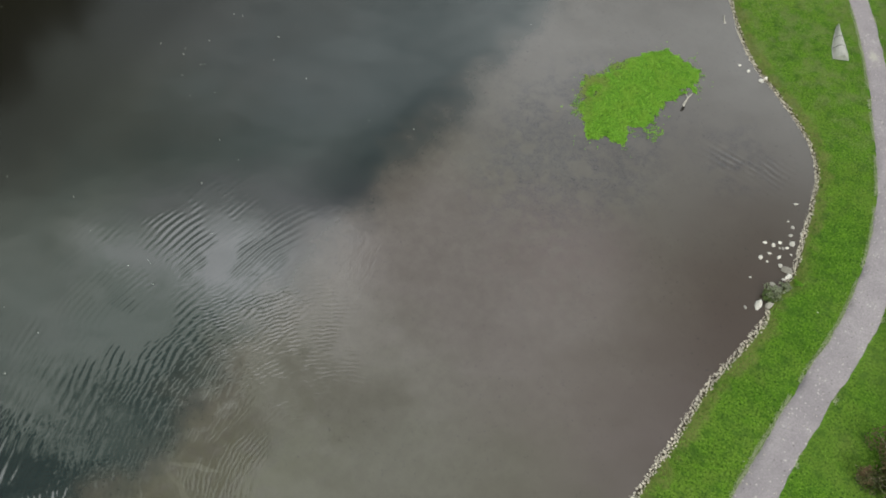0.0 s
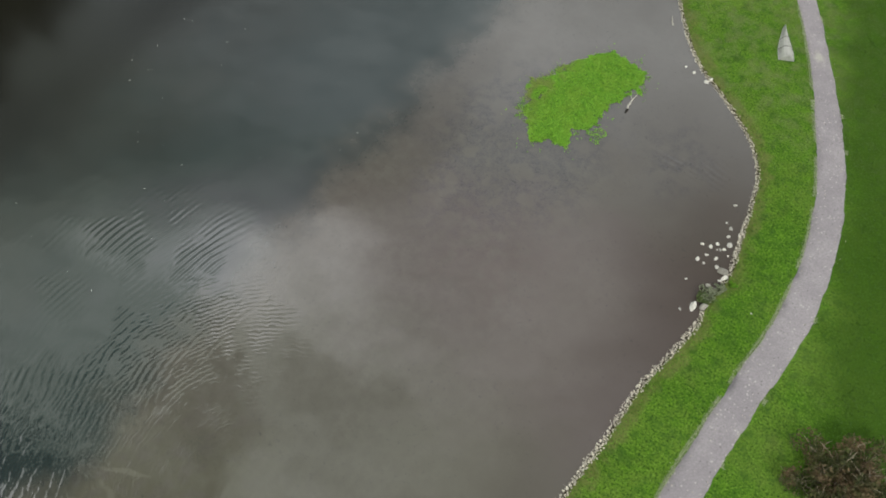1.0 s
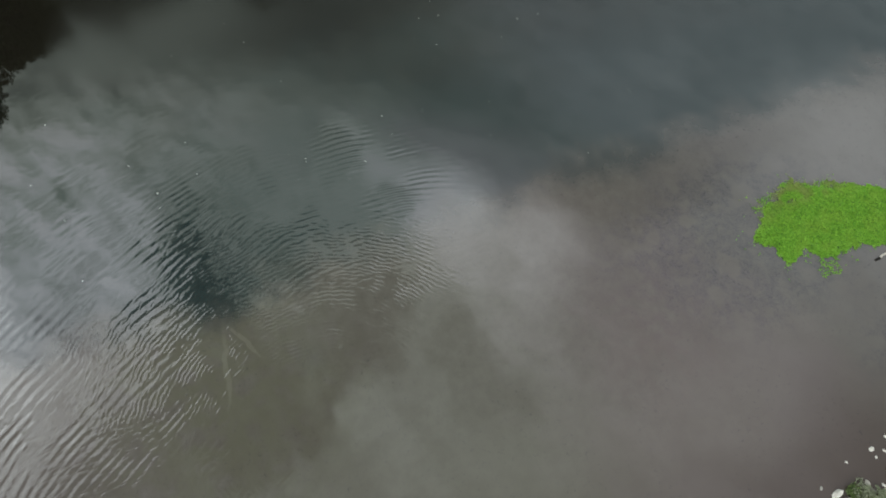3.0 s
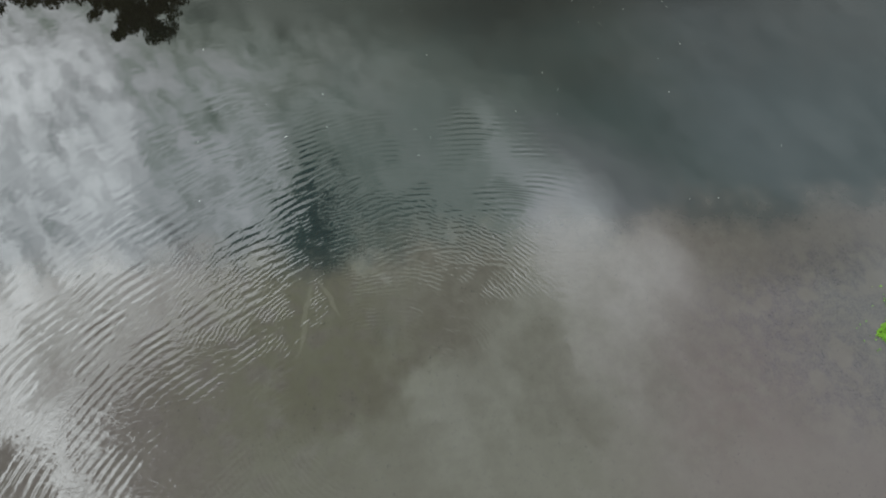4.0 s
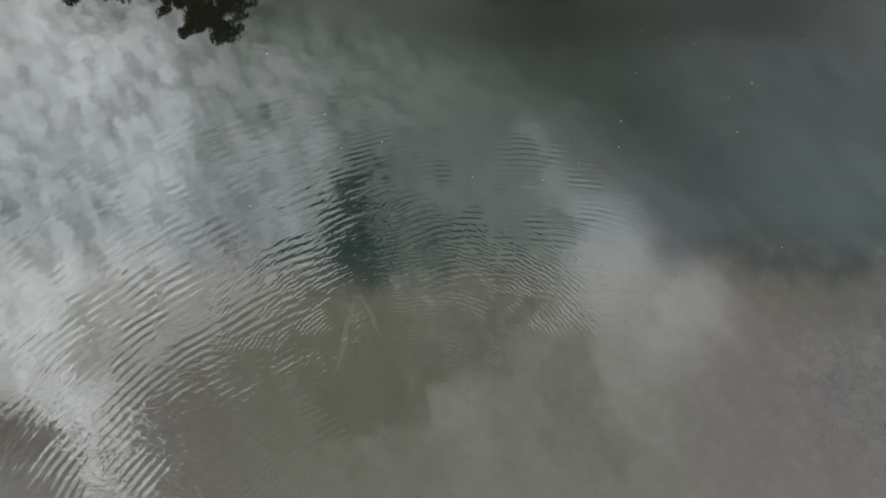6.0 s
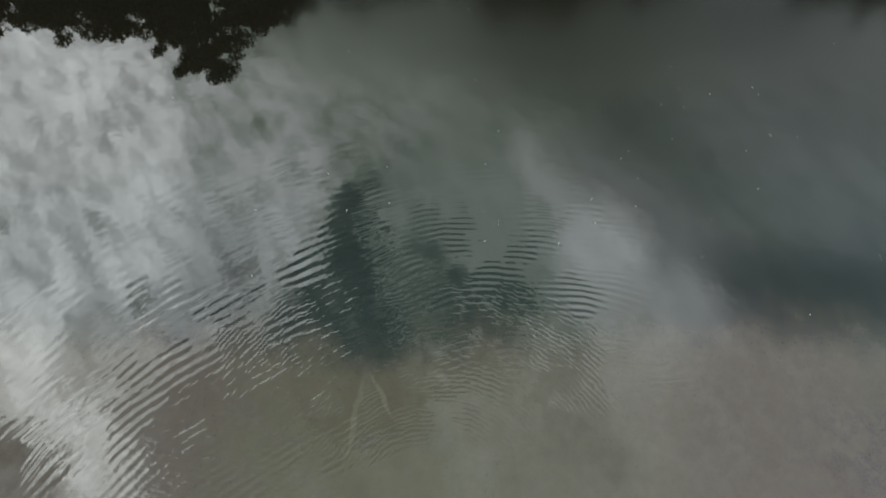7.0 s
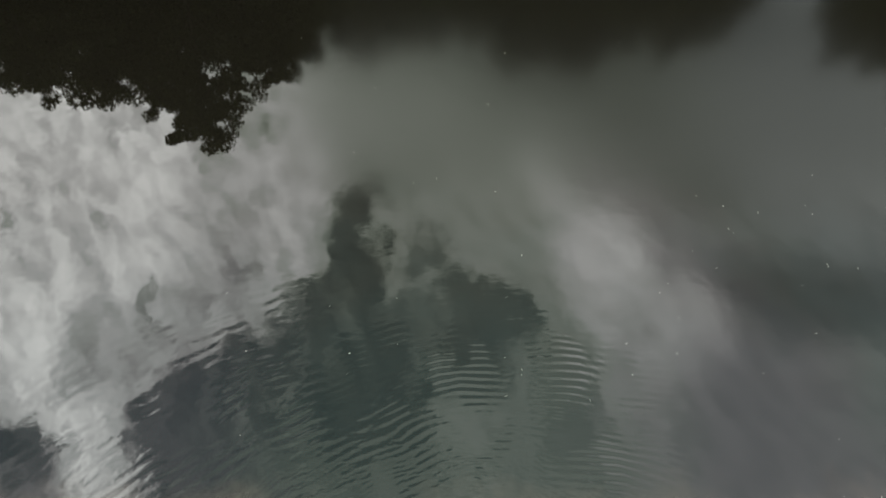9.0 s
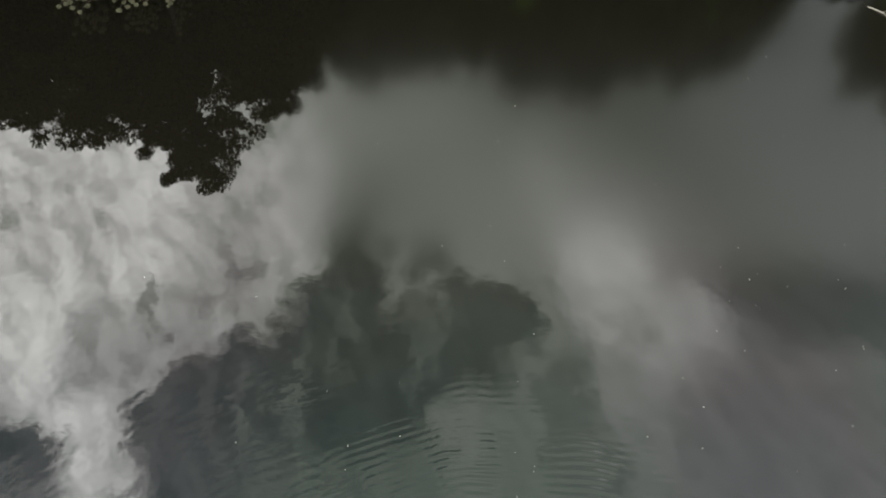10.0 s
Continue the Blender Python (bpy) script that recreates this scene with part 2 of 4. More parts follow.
def ground_material():
    mat, n = material("lawn_and_lake_bed")
    at = n.add("ShaderNodeNewGeometry").outputs["Position"]
    z = n.add("ShaderNodeSeparateXYZ", None, Vector=at).outputs["Z"]
    level = n.vec("MULTIPLY", at, (1, 1, 0))
    big = n.noise(level, 0.22, 4)
    mid = n.noise(level, 1.3, 4)
    fine = n.noise(level, 7.0, 4, 0.75)
    grass = n.mix(n.ramp(big, 0.35, 0.68), (0.068, 0.164, 0.012), (0.126, 0.214, 0.027))
    grass = n.mix(n.ramp(mid, 0.40, 0.75), grass, (0.100, 0.222, 0.015))
    grass = n.mix(n.math("MULTIPLY", n.ramp(n.noise(level, 0.55, 3), 0.56, 0.78), 0.6), grass, (0.150, 0.160, 0.052))
    speckle, tufty = n.noise(level, 7.5, 3, 0.7), n.noise(level, 1.1, 5, 0.7)
    grass = n.mix(n.ramp(speckle, 0.46, 0.34, 0.0, 0.75), grass, (0.170, 0.290, 0.036))
    grass = n.mix(n.ramp(speckle, 0.50, 0.64, 0.0, 0.9), grass, (0.016, 0.050, 0.006))
    grass = n.mix(n.ramp(tufty, 0.48, 0.66, 0.0, 0.65), grass, (0.034, 0.092, 0.012))
    grass = n.mix(n.ramp(n.noise(level, 0.11, 3), 0.50, 0.62, 0.0, 0.3), grass, (0.115, 0.180, 0.035))
    y = n.add("ShaderNodeSeparateXYZ", None, Vector=level).outputs["Y"]
    parched = n.math("MULTIPLY", n.ramp(y, 40.0, 50.0), n.ramp(n.noise(level, 0.7, 5, 0.65), 0.42, 0.66, 0.0, 0.55))
    grass = n.mix(parched, grass, (0.155, 0.182, 0.066))
    x = n.add("ShaderNodeSeparateXYZ", None, Vector=level).outputs["X"]
    # lawn colour darkens past a slanting line in the east
    dark_east = n.math("MULTIPLY_ADD", n.math("SUBTRACT", n.noise(level, 0.35, 4), 0.5), 5.0, n.math("MULTIPLY_ADD", y, 0.32, x))
    grass = n.mix(n.ramp(dark_east, 19.8, 23.4, 0.0, 0.80), grass, (0.036, 0.082, 0.007))
    rim = n.math("MULTIPLY_ADD", n.math("SUBTRACT", n.noise(level, 0.8, 4), 0.5), 0.25, z)
    grass = n.mix(n.ramp(rim, 0.27, 0.19, 0.0, 0.65), grass, (0.170, 0.170, 0.060))
    soil = n.mix(fine, (0.020, 0.017, 0.010), (0.060, 0.050, 0.026))
    silt, deep = silt_and_depth(n, level, big, mid, fine)
    # bed painted darker by height, in place of light fading with depth
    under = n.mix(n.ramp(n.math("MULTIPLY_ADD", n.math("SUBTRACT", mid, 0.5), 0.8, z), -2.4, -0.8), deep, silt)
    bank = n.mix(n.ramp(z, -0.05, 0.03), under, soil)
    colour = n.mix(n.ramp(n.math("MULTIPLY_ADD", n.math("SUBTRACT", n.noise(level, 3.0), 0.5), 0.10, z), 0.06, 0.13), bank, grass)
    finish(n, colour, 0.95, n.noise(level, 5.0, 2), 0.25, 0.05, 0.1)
    return mat


def water_material():
    mat, n = material("pond_water")
    at = n.add("ShaderNodeNewGeometry").outputs["Position"]
    level = n.vec("MULTIPLY", at, (1, 1, 0))
    # ring waves run out from the eastern bank
    stray = n.add("ShaderNodeTexNoise", None, Vector=level, Scale=0.09, Detail=2.0).outputs["Color"]
    loose = n.vec("ADD", level, n.vec("SCALE", n.vec("SUBTRACT", stray, (0.5, 0.5, 0.5)), scale=2.2))
    south = n.add("ShaderNodeSeparateXYZ", None, Vector=loose).outputs["Y"]
    patchy = n.math("MULTIPLY", n.ramp(n.noise(level, 0.45, 3), 0.42, 0.62, 0.06, 1.0), n.ramp(n.noise(level, 0.17, 2), 0.35, 0.6, 0.45, 1.15))
    uneven = n.math("MULTIPLY", n.noise(level, 0.38, 2), 4.6)
    # long waves, drawn out as they run away from the bank
    reach = n.vec("DISTANCE", loose, (7.0, 8.0, 0.0))
    length = n.math("MAXIMUM", n.math("MULTIPLY_ADD", reach, 0.0165, 0.09), 0.3)
    rings = n.math("SINE", n.math("MULTIPLY_ADD", n.math("LOGARITHM", length, math.e), 2 * math.pi / 0.0165, uneven))
    band = n.math("MULTIPLY", n.ramp(reach, 14.5, 20.5), n.math("MULTIPLY_ADD", n.ramp(reach, 40.0, 33.0), 0.62, n.ramp(reach, 48.0, 42.0, 0.0, 0.24)))
    band = n.math("MULTIPLY", n.math("MULTIPLY", band, n.ramp(south, 3.0, -5.0)), patchy)
    rings = n.math("MULTIPLY", n.math("MULTIPLY", rings, band), n.math("MULTIPLY", length, 0.0088))
    # shorter waves that spread from the shelf
    spread = n.vec("DISTANCE", loose, (-5.0, 8.2, 0.0))
    arcs = n.math("SINE", n.math("MULTIPLY_ADD", spread, 2 * math.pi / 0.46, uneven))
    where = n.math("MULTIPLY", n.ramp(n.blob(level, (-25.5, 5.5), (11.0, 13.5)), 0.0, 0.50), n.ramp(spread, 10.0, 14.0))
    where = n.math("MAXIMUM", n.math("MULTIPLY", where, 0.72), n.math("MULTIPLY", n.blob(level, (-1.0, 38.0), (4.5, 3.5)), 0.85))
    where = n.math("MULTIPLY", where, n.ramp(n.noise(level, 0.36, 3), 0.43, 0.62, 0.03, 1.0))
    rings = n.math("MULTIPLY_ADD", n.math("MULTIPLY", arcs, where), 0.0052, rings)
    # fine ripples over the shelf
    small = n.vec("DISTANCE", loose, (-10.0, 3.0, 0.0))
    fret = n.math("SINE", n.math("MULTIPLY_ADD", small, 2 * math.pi / 0.29, n.math("MULTIPLY", n.noise(level, 1.3, 2), 11.0)))
    fret_where = n.math("MULTIPLY", n.math("MAXIMUM", n.ramp(n.blob(level, (-18.5, 1.5), (9.0, 17.0)), 0.0, 0.5), n.ramp(n.blob(level, (-4.5, -3.0), (6.0, 7.5)), 0.0, 0.6)), n.math("MULTIPLY", n.ramp(small, 2.5, 6.0), n.ramp(n.noise(level, 0.7, 3), 0.40, 0.62, 0.05, 1.0)))
    rings = n.math("MULTIPLY_ADD", n.math("MULTIPLY", fret, fret_where), 0.0024, rings)
    # small cross chop and wind ripple
    chop_at = n.add("ShaderNodeMapping", None, Vector=level)
    chop_at.inputs["Rotation"].default_value = (0, 0, radians(35))
    chop_at.inputs["Scale"].default_value = (3.2, 1.3, 1.0)
    chop = n.noise(chop_at.outputs[0], 1.0, 3, 0.5, 0.6)
    chop_where = n.math("MAXIMUM", n.blob(level, (-9.0, -10.0), (11.0, 9.0)), n.math("MULTIPLY", n.blob(level, (-18.5, 15.0), (6.5, 7.0)), 0.35))
    chop = n.math("MULTIPLY", n.math("MULTIPLY", chop, n.math("MULTIPLY_ADD", n.ramp(chop_where, 0.0, 0.6), 0.012, 0.0008)), 1.0)
    swell = n.math("MULTIPLY", n.noise(level, 0.5, 2), 0.006)
    height = n.math("ADD", n.math("ADD", rings, chop), swell)
    normal = n.add("ShaderNodeBump", None, Strength=1.0, Distance=1.0, Height=height).outputs[0]
    spots = n.add("ShaderNodeSeparateXYZ", None, Vector=loose)
    breeze = n.math("MULTIPLY", n.ramp(spots.outputs["Y"], -12.0, -4.0), n.ramp(spots.outputs["X"], -39.0, -48.0))
    rough = n.math("MULTIPLY_ADD", breeze, 0.13, 0.02)
    gloss = n.add("ShaderNodeBsdfGlossy", None, Roughness=rough, Normal=normal)
    gloss.inputs["Color"].default_value = (1, 1, 1, 1)
    # opaque surface painted with the bed's colours, darkened over the deep for lost light
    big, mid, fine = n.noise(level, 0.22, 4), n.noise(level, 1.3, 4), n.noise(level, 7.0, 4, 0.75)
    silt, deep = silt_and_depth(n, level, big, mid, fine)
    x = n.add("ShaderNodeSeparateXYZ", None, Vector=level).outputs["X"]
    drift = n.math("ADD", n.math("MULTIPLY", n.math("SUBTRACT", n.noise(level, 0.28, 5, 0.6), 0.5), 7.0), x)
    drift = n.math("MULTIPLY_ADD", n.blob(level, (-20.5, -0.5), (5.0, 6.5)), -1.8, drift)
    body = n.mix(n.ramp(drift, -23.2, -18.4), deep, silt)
    painted_bed = n.add("ShaderNodeBsdfDiffuse", None, Color=body)
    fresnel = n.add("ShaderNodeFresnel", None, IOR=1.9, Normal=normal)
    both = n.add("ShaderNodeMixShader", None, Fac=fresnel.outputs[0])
    n.plug(both.inputs[1], painted_bed.outputs[0])
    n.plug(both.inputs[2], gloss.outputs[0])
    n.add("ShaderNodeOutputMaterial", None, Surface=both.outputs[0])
    return mat


def rock_material(name, light_colour, dark_colour, scale=6.0):
    mat, n = material(name)
    at = n.add("ShaderNodeTexCoord").outputs["Object"]
    tone = n.add("ShaderNodeObjectInfo").outputs["Random"]
    isle = n.add("ShaderNodeNewGeometry").outputs["Random Per Island"]
    grain = n.noise(at, scale, 5, 0.65)
    speck = n.noise(at, scale * 7, 3, 0.7)
    colour = n.mix(n.ramp(grain, 0.3, 0.7), dark_colour, light_colour)
    colour = n.mix(n.ramp(speck, 0.5, 0.8, 0.0, 0.5), colour, tuple(c * 0.45 for c in dark_colour))
    shade = n.math("MULTIPLY_ADD", n.math("FRACT", n.math("ADD", tone, isle)), 0.75, 0.5)
    colour = n.vec("SCALE", colour, scale=shade)
    finish(n, colour, 0.85, grain, 0.5, 0.03, 0.25)
    return mat


def leaf_material(name, a, b, dry=None, dry_share=0.0):
    mat, n = material(name)
    isle = n.add("ShaderNodeNewGeometry").outputs["Random Per Island"]
    at = n.add("ShaderNodeNewGeometry").outputs["Position"]
    colour = n.mix(isle, a, b)
    if dry:
        colour = n.mix(n.ramp(n.noise(at, 0.9, 3), 0.62 - dry_share * 0.4, 0.7 - dry_share * 0.3), colour, dry)
    colour = n.mix(n.ramp(n.noise(at, 9.0, 2), 0.3, 0.7, 0.0, 0.4), colour, tuple(c * 0.5 for c in a))
    finish(n, colour, 0.65, spec=0.25)
    return mat


def grass_material():
    mat, n = material("grass_blades")
    isle = n.add("ShaderNodeNewGeometry").outputs["Random Per Island"]
    at = n.vec("MULTIPLY", n.add("ShaderNodeNewGeometry").outputs["Position"], (1, 1, 0))
    colour = n.mix(isle, (0.052, 0.138, 0.009), (0.172, 0.312, 0.034))
    clump, tuft, sward = n.noise(at, 7.5, 3, 0.7), n.noise(at, 1.1, 5, 0.7), n.noise(at, 0.28, 3)
    colour = n.mix(n.ramp(clump, 0.50, 0.64, 0.0, 0.75), colour, (0.016, 0.048, 0.006))
    colour = n.mix(n.ramp(clump, 0.46, 0.36, 0.0, 0.65), colour, (0.200, 0.345, 0.050))
    colour = n.mix(n.ramp(tuft, 0.48, 0.66, 0.0, 0.65), colour, (0.034, 0.095, 0.012))
    colour = n.mix(n.ramp(sward, 0.50, 0.66, 0.0, 0.35), colour, (0.160, 0.215, 0.050))
    north = n.add("ShaderNodeSeparateXYZ", None, Vector=at).outputs["Y"]
    parched = n.math("MULTIPLY", n.ramp(north, 38.0, 48.0), n.ramp(n.noise(at, 0.7, 5, 0.65), 0.42, 0.62, 0.0, 0.6))
    colour = n.mix(parched, colour, (0.195, 0.235, 0.100))
    east = n.add("ShaderNodeSeparateXYZ", None, Vector=at).outputs["X"]
    # blades darken past the same slanting line in the east
    dark_east = n.math("MULTIPLY_ADD", n.math("SUBTRACT", n.noise(at, 0.35, 4), 0.5), 5.0, n.math("MULTIPLY_ADD", north, 0.32, east))
    colour = n.mix(n.ramp(dark_east, 19.8, 23.4, 0.0, 0.72), colour, (0.034, 0.082, 0.010))
    finish(n, colour, 0.7, spec=0.2)
    return mat


def weed_material():
    mat, n = material("floating_weed_leaves")
    isle = n.add("ShaderNodeNewGeometry").outputs["Random Per Island"]
    at = n.vec("MULTIPLY", n.add("ShaderNodeNewGeometry").outputs["Position"], (1, 1, 0))
    colour = n.mix(isle, (0.080, 0.230, 0.011), (0.190, 0.390, 0.030))
    colour = n.mix(n.ramp(n.noise(at, 0.7, 4), 0.45, 0.65, 0.0, 0.6), colour, (0.175, 0.325, 0.028))
    colour = n.mix(n.ramp(n.noise(at, 1.9, 4, 0.65), 0.54, 0.68, 0.0, 0.7), colour, (0.060, 0.175, 0.010))
    colour = n.mix(n.ramp(n.noise(at, 4.0, 3, 0.6), 0.62, 0.68, 0.0, 0.9), colour, (0.016, 0.050, 0.008))
    west = n.add("ShaderNodeSeparateXYZ", None, Vector=at).outputs["X"]
    stale = n.math("MULTIPLY", n.ramp(west, -11.6, -13.6), n.ramp(n.noise(at, 1.1, 4), 0.40, 0.60))
    colour = n.mix(n.math("MULTIPLY", stale, 0.7), colour, (0.190, 0.200, 0.060))
    finish(n, colour, 0.6, spec=0.25)
    return mat


def bark_material(name, a, b):
    mat, n = material(name)
    at = n.add("ShaderNodeTexCoord").outputs["Object"]
    stretched = n.vec("MULTIPLY", at, (6.0, 6.0, 1.2))
    grain = n.noise(stretched, 2.0, 5, 0.65)
    finish(n, n.mix(n.ramp(grain, 0.3, 0.7), a, b), 0.9, grain, 0.6, 0.03, 0.15)
    return mat


def gravel_material():
    mat, n = material("path_gravel")
    at = n.add("ShaderNodeNewGeometry").outputs["Position"]
    pebble = n.add("ShaderNodeTexVoronoi", None, Vector=at, Scale=16.0).outputs["Color"]
    grey = n.add("ShaderNodeSeparateXYZ", None, Vector=pebble).outputs["X"]
    big = n.noise(at, 0.5, 4)
    colour = n.mix(n.ramp(big, 0.3, 0.7), (0.310, 0.278, 0.298), (0.385, 0.346, 0.366))
    colour = n.mix(n.ramp(grey, 0.0, 1.0, 0.0, 0.40), colour, (0.19, 0.176, 0.182))
    colour = n.mix(n.ramp(n.noise(at, 7.0, 4, 0.7), 0.66, 0.78), colour, (0.42, 0.40, 0.38))
    chips = n.add("ShaderNodeTexVoronoi", None, Vector=at, Scale=5.0)
    chip_tone = n.add("ShaderNodeSeparateXYZ", None, Vector=chips.outputs["Color"]).outputs["Y"]
    chip = n.math("MULTIPLY", n.ramp(chips.outputs["Distance"], 0.30, 0.16), n.ramp(chip_tone, 0.70, 0.80))
    colour = n.mix(n.math("MULTIPLY", chip, 0.75), colour, (0.66, 0.61, 0.58))
    dark_chip = n.math("MULTIPLY", n.ramp(chips.outputs["Distance"], 0.30, 0.16), n.ramp(chip_tone, 0.22, 0.12))
    colour = n.mix(n.math("MULTIPLY", dark_chip, 0.6), colour, (0.10, 0.09, 0.09))
    # one paler blotch on the path near the boat
    blotch = n.math("MULTIPLY", n.blob(at, (2.9, 53.0), (0.9, 2.2), 28), n.ramp(n.noise(at, 1.4, 4), 0.35, 0.6, 0.3, 1.0))
    colour = n.mix(n.ramp(blotch, 0.05, 0.5, 0.0, 0.65), colour, (0.52, 0.49, 0.42))
    finish(n, colour, 0.92, grey, 0.4, 0.02, 0.15)
    return mat


def paint_material(name, colour, blotch):
    mat, n = material(name)
    at = n.add("ShaderNodeTexCoord").outputs["Object"]
    wear = n.noise(at, 3.0, 6, 0.7)
    mixed = n.mix(n.ramp(wear, 0.45, 0.75), colour, blotch)
    mixed = n.mix(n.ramp(n.noise(at, 0.9, 3), 0.4, 0.8, 0.0, 0.5), mixed, tuple(c * 0.7 for c in blotch))
    finish(n, mixed, 0.6, wear, 0.2, 0.01, 0.3)
    return mat


M_GROUND = ground_material()
M_WATER = water_material()
M_EDGE = rock_material("pale_edging_stone", (0.78, 0.72, 0.61), (0.46, 0.41, 0.33), 8.0)
M_ROCK = rock_material("pale_limestone", (0.86, 0.83, 0.78), (0.62, 0.58, 0.52), 4.0)
M_GREY = rock_material("grey_limestone", (0.50, 0.47, 0.42), (0.30, 0.28, 0.24), 4.0)
M_GRAVEL = gravel_material()
M_STRAP = paint_material("dark_webbing", (0.13, 0.13, 0.12), (0.20, 0.19, 0.17))
M_GRASS = grass_material()
M_STRAW = leaf_material("dry_grass_blades", (0.29, 0.36, 0.17), (0.48, 0.52, 0.34))
M_MAT = weed_material()
M_SHRUB = leaf_material("shrub_leaves", (0.030, 0.044, 0.012), (0.130, 0.125, 0.048), (0.170, 0.115, 0.062), 0.45)
M_HERB = leaf_material("bank_herb_leaves", (0.045, 0.090, 0.016), (0.200, 0.265, 0.090))
M_SAGE = leaf_material("grey_herb_leaves", (0.170, 0.210, 0.110), (0.440, 0.460, 0.330))
M_WET = bark_material("black_wet_wood", (0.010, 0.009, 0.008), (0.028, 0.024, 0.020))
M_TREE = leaf_material("broadleaf_leaves", (0.040, 0.046, 0.012), (0.074, 0.078, 0.024))
# sunlit look of the bank shrubs put into a pale leaf colour
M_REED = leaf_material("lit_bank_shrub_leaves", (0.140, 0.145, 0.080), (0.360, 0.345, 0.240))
M_FOREST = leaf_material("hill_forest_leaves", (0.027, 0.030, 0.010), (0.050, 0.050, 0.018))
M_BARK = bark_material("grey_brown_bark", (0.055, 0.045, 0.035), (0.13, 0.11, 0.09))
M_TWIG = bark_material("pale_twig_bark", (0.22, 0.18, 0.13), (0.40, 0.34, 0.26))
M_DRIFT = bark_material("bleached_driftwood", (0.36, 0.33, 0.29), (0.62, 0.58, 0.52))
M_PAINT = paint_material("weathered_white_paint", (0.46, 0.45, 0.42), (0.30, 0.295, 0.27))
M_RAIL = paint_material("white_rail_paint", (0.55, 0.55, 0.52), (0.38, 0.37, 0.34))
M_FLECK = paint_material("white_fluff", (0.75, 0.75, 0.70), (0.55, 0.54, 0.45))


# ---- mesh helpers ----
def mesh_of(name, verts, faces, mat, smooth=False):
    me = bpy.data.meshes.new(name)
    me.from_pydata([tuple(v) for v in verts], [], [tuple(q) for q in faces])
    if smooth:
        me.polygons.foreach_set("use_smooth", [True] * len(me.polygons))
    me.materials.append(mat)
    me.update()
    return me


def part(name, data, mat, parent, label=""):
    """Links a bmesh or a mesh as one mesh object under a thing or a part."""
    if isinstance(data, bmesh.types.BMesh):
        me = bpy.data.meshes.new(name)
        data.to_mesh(me)
        data.free()
        me.materials.append(mat)
    else:
        me = data
    ob = new(name, me)
    ob.parent = parent
    return tagged(ob, label)


def thing(name, m, label, category, group="", kind=""):
    ob = new(name)
    ob.matrix_basis = m
    ob.empty_display_size = 0.2
    return tagged(ob, label, category, group, kind)


def spline(points, step=0.5, closed=False):
    """A smooth line through the points, as an array of places about step apart."""
    p = np.array(points, float)
    count, out = len(p), []
    for i in range(count if closed else count - 1):
        a, b, c, d = (p[(i + k) % count] if closed else p[min(max(i + k, 0), count - 1)] for k in (-1, 0, 1, 2))
        steps = max(1, int(np.linalg.norm(c - b) / step))
        for s in np.arange(steps)[:, None] / steps:
            out.append(0.5 * (2 * b + (c - a) * s + (2 * a - 5 * b + 4 * c - d) * s ** 2 + (3 * b - 3 * c + d - a) * s ** 3))
    if not closed:
        out.append(p[-1])
    return np.array(out)


def step(a, b, x):
    s = np.clip((x - a) / (b - a), 0, 1)
    return s * s * (3 - 2 * s)


def waver(x, y, size, seed=0.0):
    """Cheap smooth unevenness between about -1 and 1."""
    return (np.sin(x / size + 1.7 * np.sin(y / size * 0.7 + seed)) + np.sin(y / size * 1.13 + 1.3 * np.sin(x / size * 0.9 + seed * 2.1))) / 2


# ---- the lake's outline, the path's line ----
EAST_BANK = [(-16.3, 62.5), (-13.8, 59.3), (-11.3, 56.0), (-9.2, 53.4), (-6.8, 50.0), (-4.4, 47.4), (-2.1, 45.8), (0.5, 43.8), (2.3, 42.0), (3.5, 39.9), (4.2, 37.1), (4.8, 33.9),
             (5.2, 31.5), (5.0, 29.6), (4.85, 28.3), (5.05, 27.0), (4.7, 24.6), (4.2, 22.0), (4.0, 20.1), (3.9, 17.0), (3.6, 13.0), (3.3, 5.0)]
FAR_BANKS = [(3.0, -10.0), (0.0, -30.0), (-8.0, -48.0), (-25.0, -60.0), (-45.0, -62.0), (-60.0, -58.0), (-71.0, -47.0), (-72.0, -30.0),
             (-72.4, -12.0), (-73.2, 8.0), (-73.0, 25.0), (-72.2, 36.0), (-70.5, 42.0), (-67.5, 53.0), (-58.0, 68.0), (-42.0, 76.0),
             (-25.0, 71.0)]
BANK = spline(EAST_BANK + FAR_BANKS, 0.8, closed=True)
PATH_LINE = spline([(-20.0, 88.0), (-8.0, 70.5), (-0.6, 59.3), (2.4, 54.1), (5.1, 48.7), (7.5, 43.2), (9.0, 38.2), (9.7, 33.5), (9.8, 29.0),
                    (9.4, 25.0), (9.1, 21.1), (8.9, 17.8), (8.8, 14.0), (8.6, 0.0), (8.0, -30.0), (2.0, -55.0)], 0.13)


def distance_to(line, x, y, closed=False):
    a = line
    b = np.roll(line, -1, 0) if closed else line[1:]
    a = a[:len(b)]
    best = np.full(x.shape, 1e9)
    for (ax, ay), (bx, by) in zip(a, b):
        dx, dy = bx - ax, by - ay
        s = np.clip(((x - ax) * dx + (y - ay) * dy) / (dx * dx + dy * dy + 1e-9), 0, 1)
        best = np.minimum(best, (x - ax - s * dx) ** 2 + (y - ay - s * dy) ** 2)
    return np.sqrt(best)


def inside(line, x, y):
    odd = np.zeros(x.shape, bool)
    for (ax, ay), (bx, by) in zip(line, np.roll(line, -1, 0)):
        if ay != by:
            odd ^= ((ay > y) != (by > y)) & (x < (bx - ax) * (y - ay) / (by - ay) + ax)
    return odd


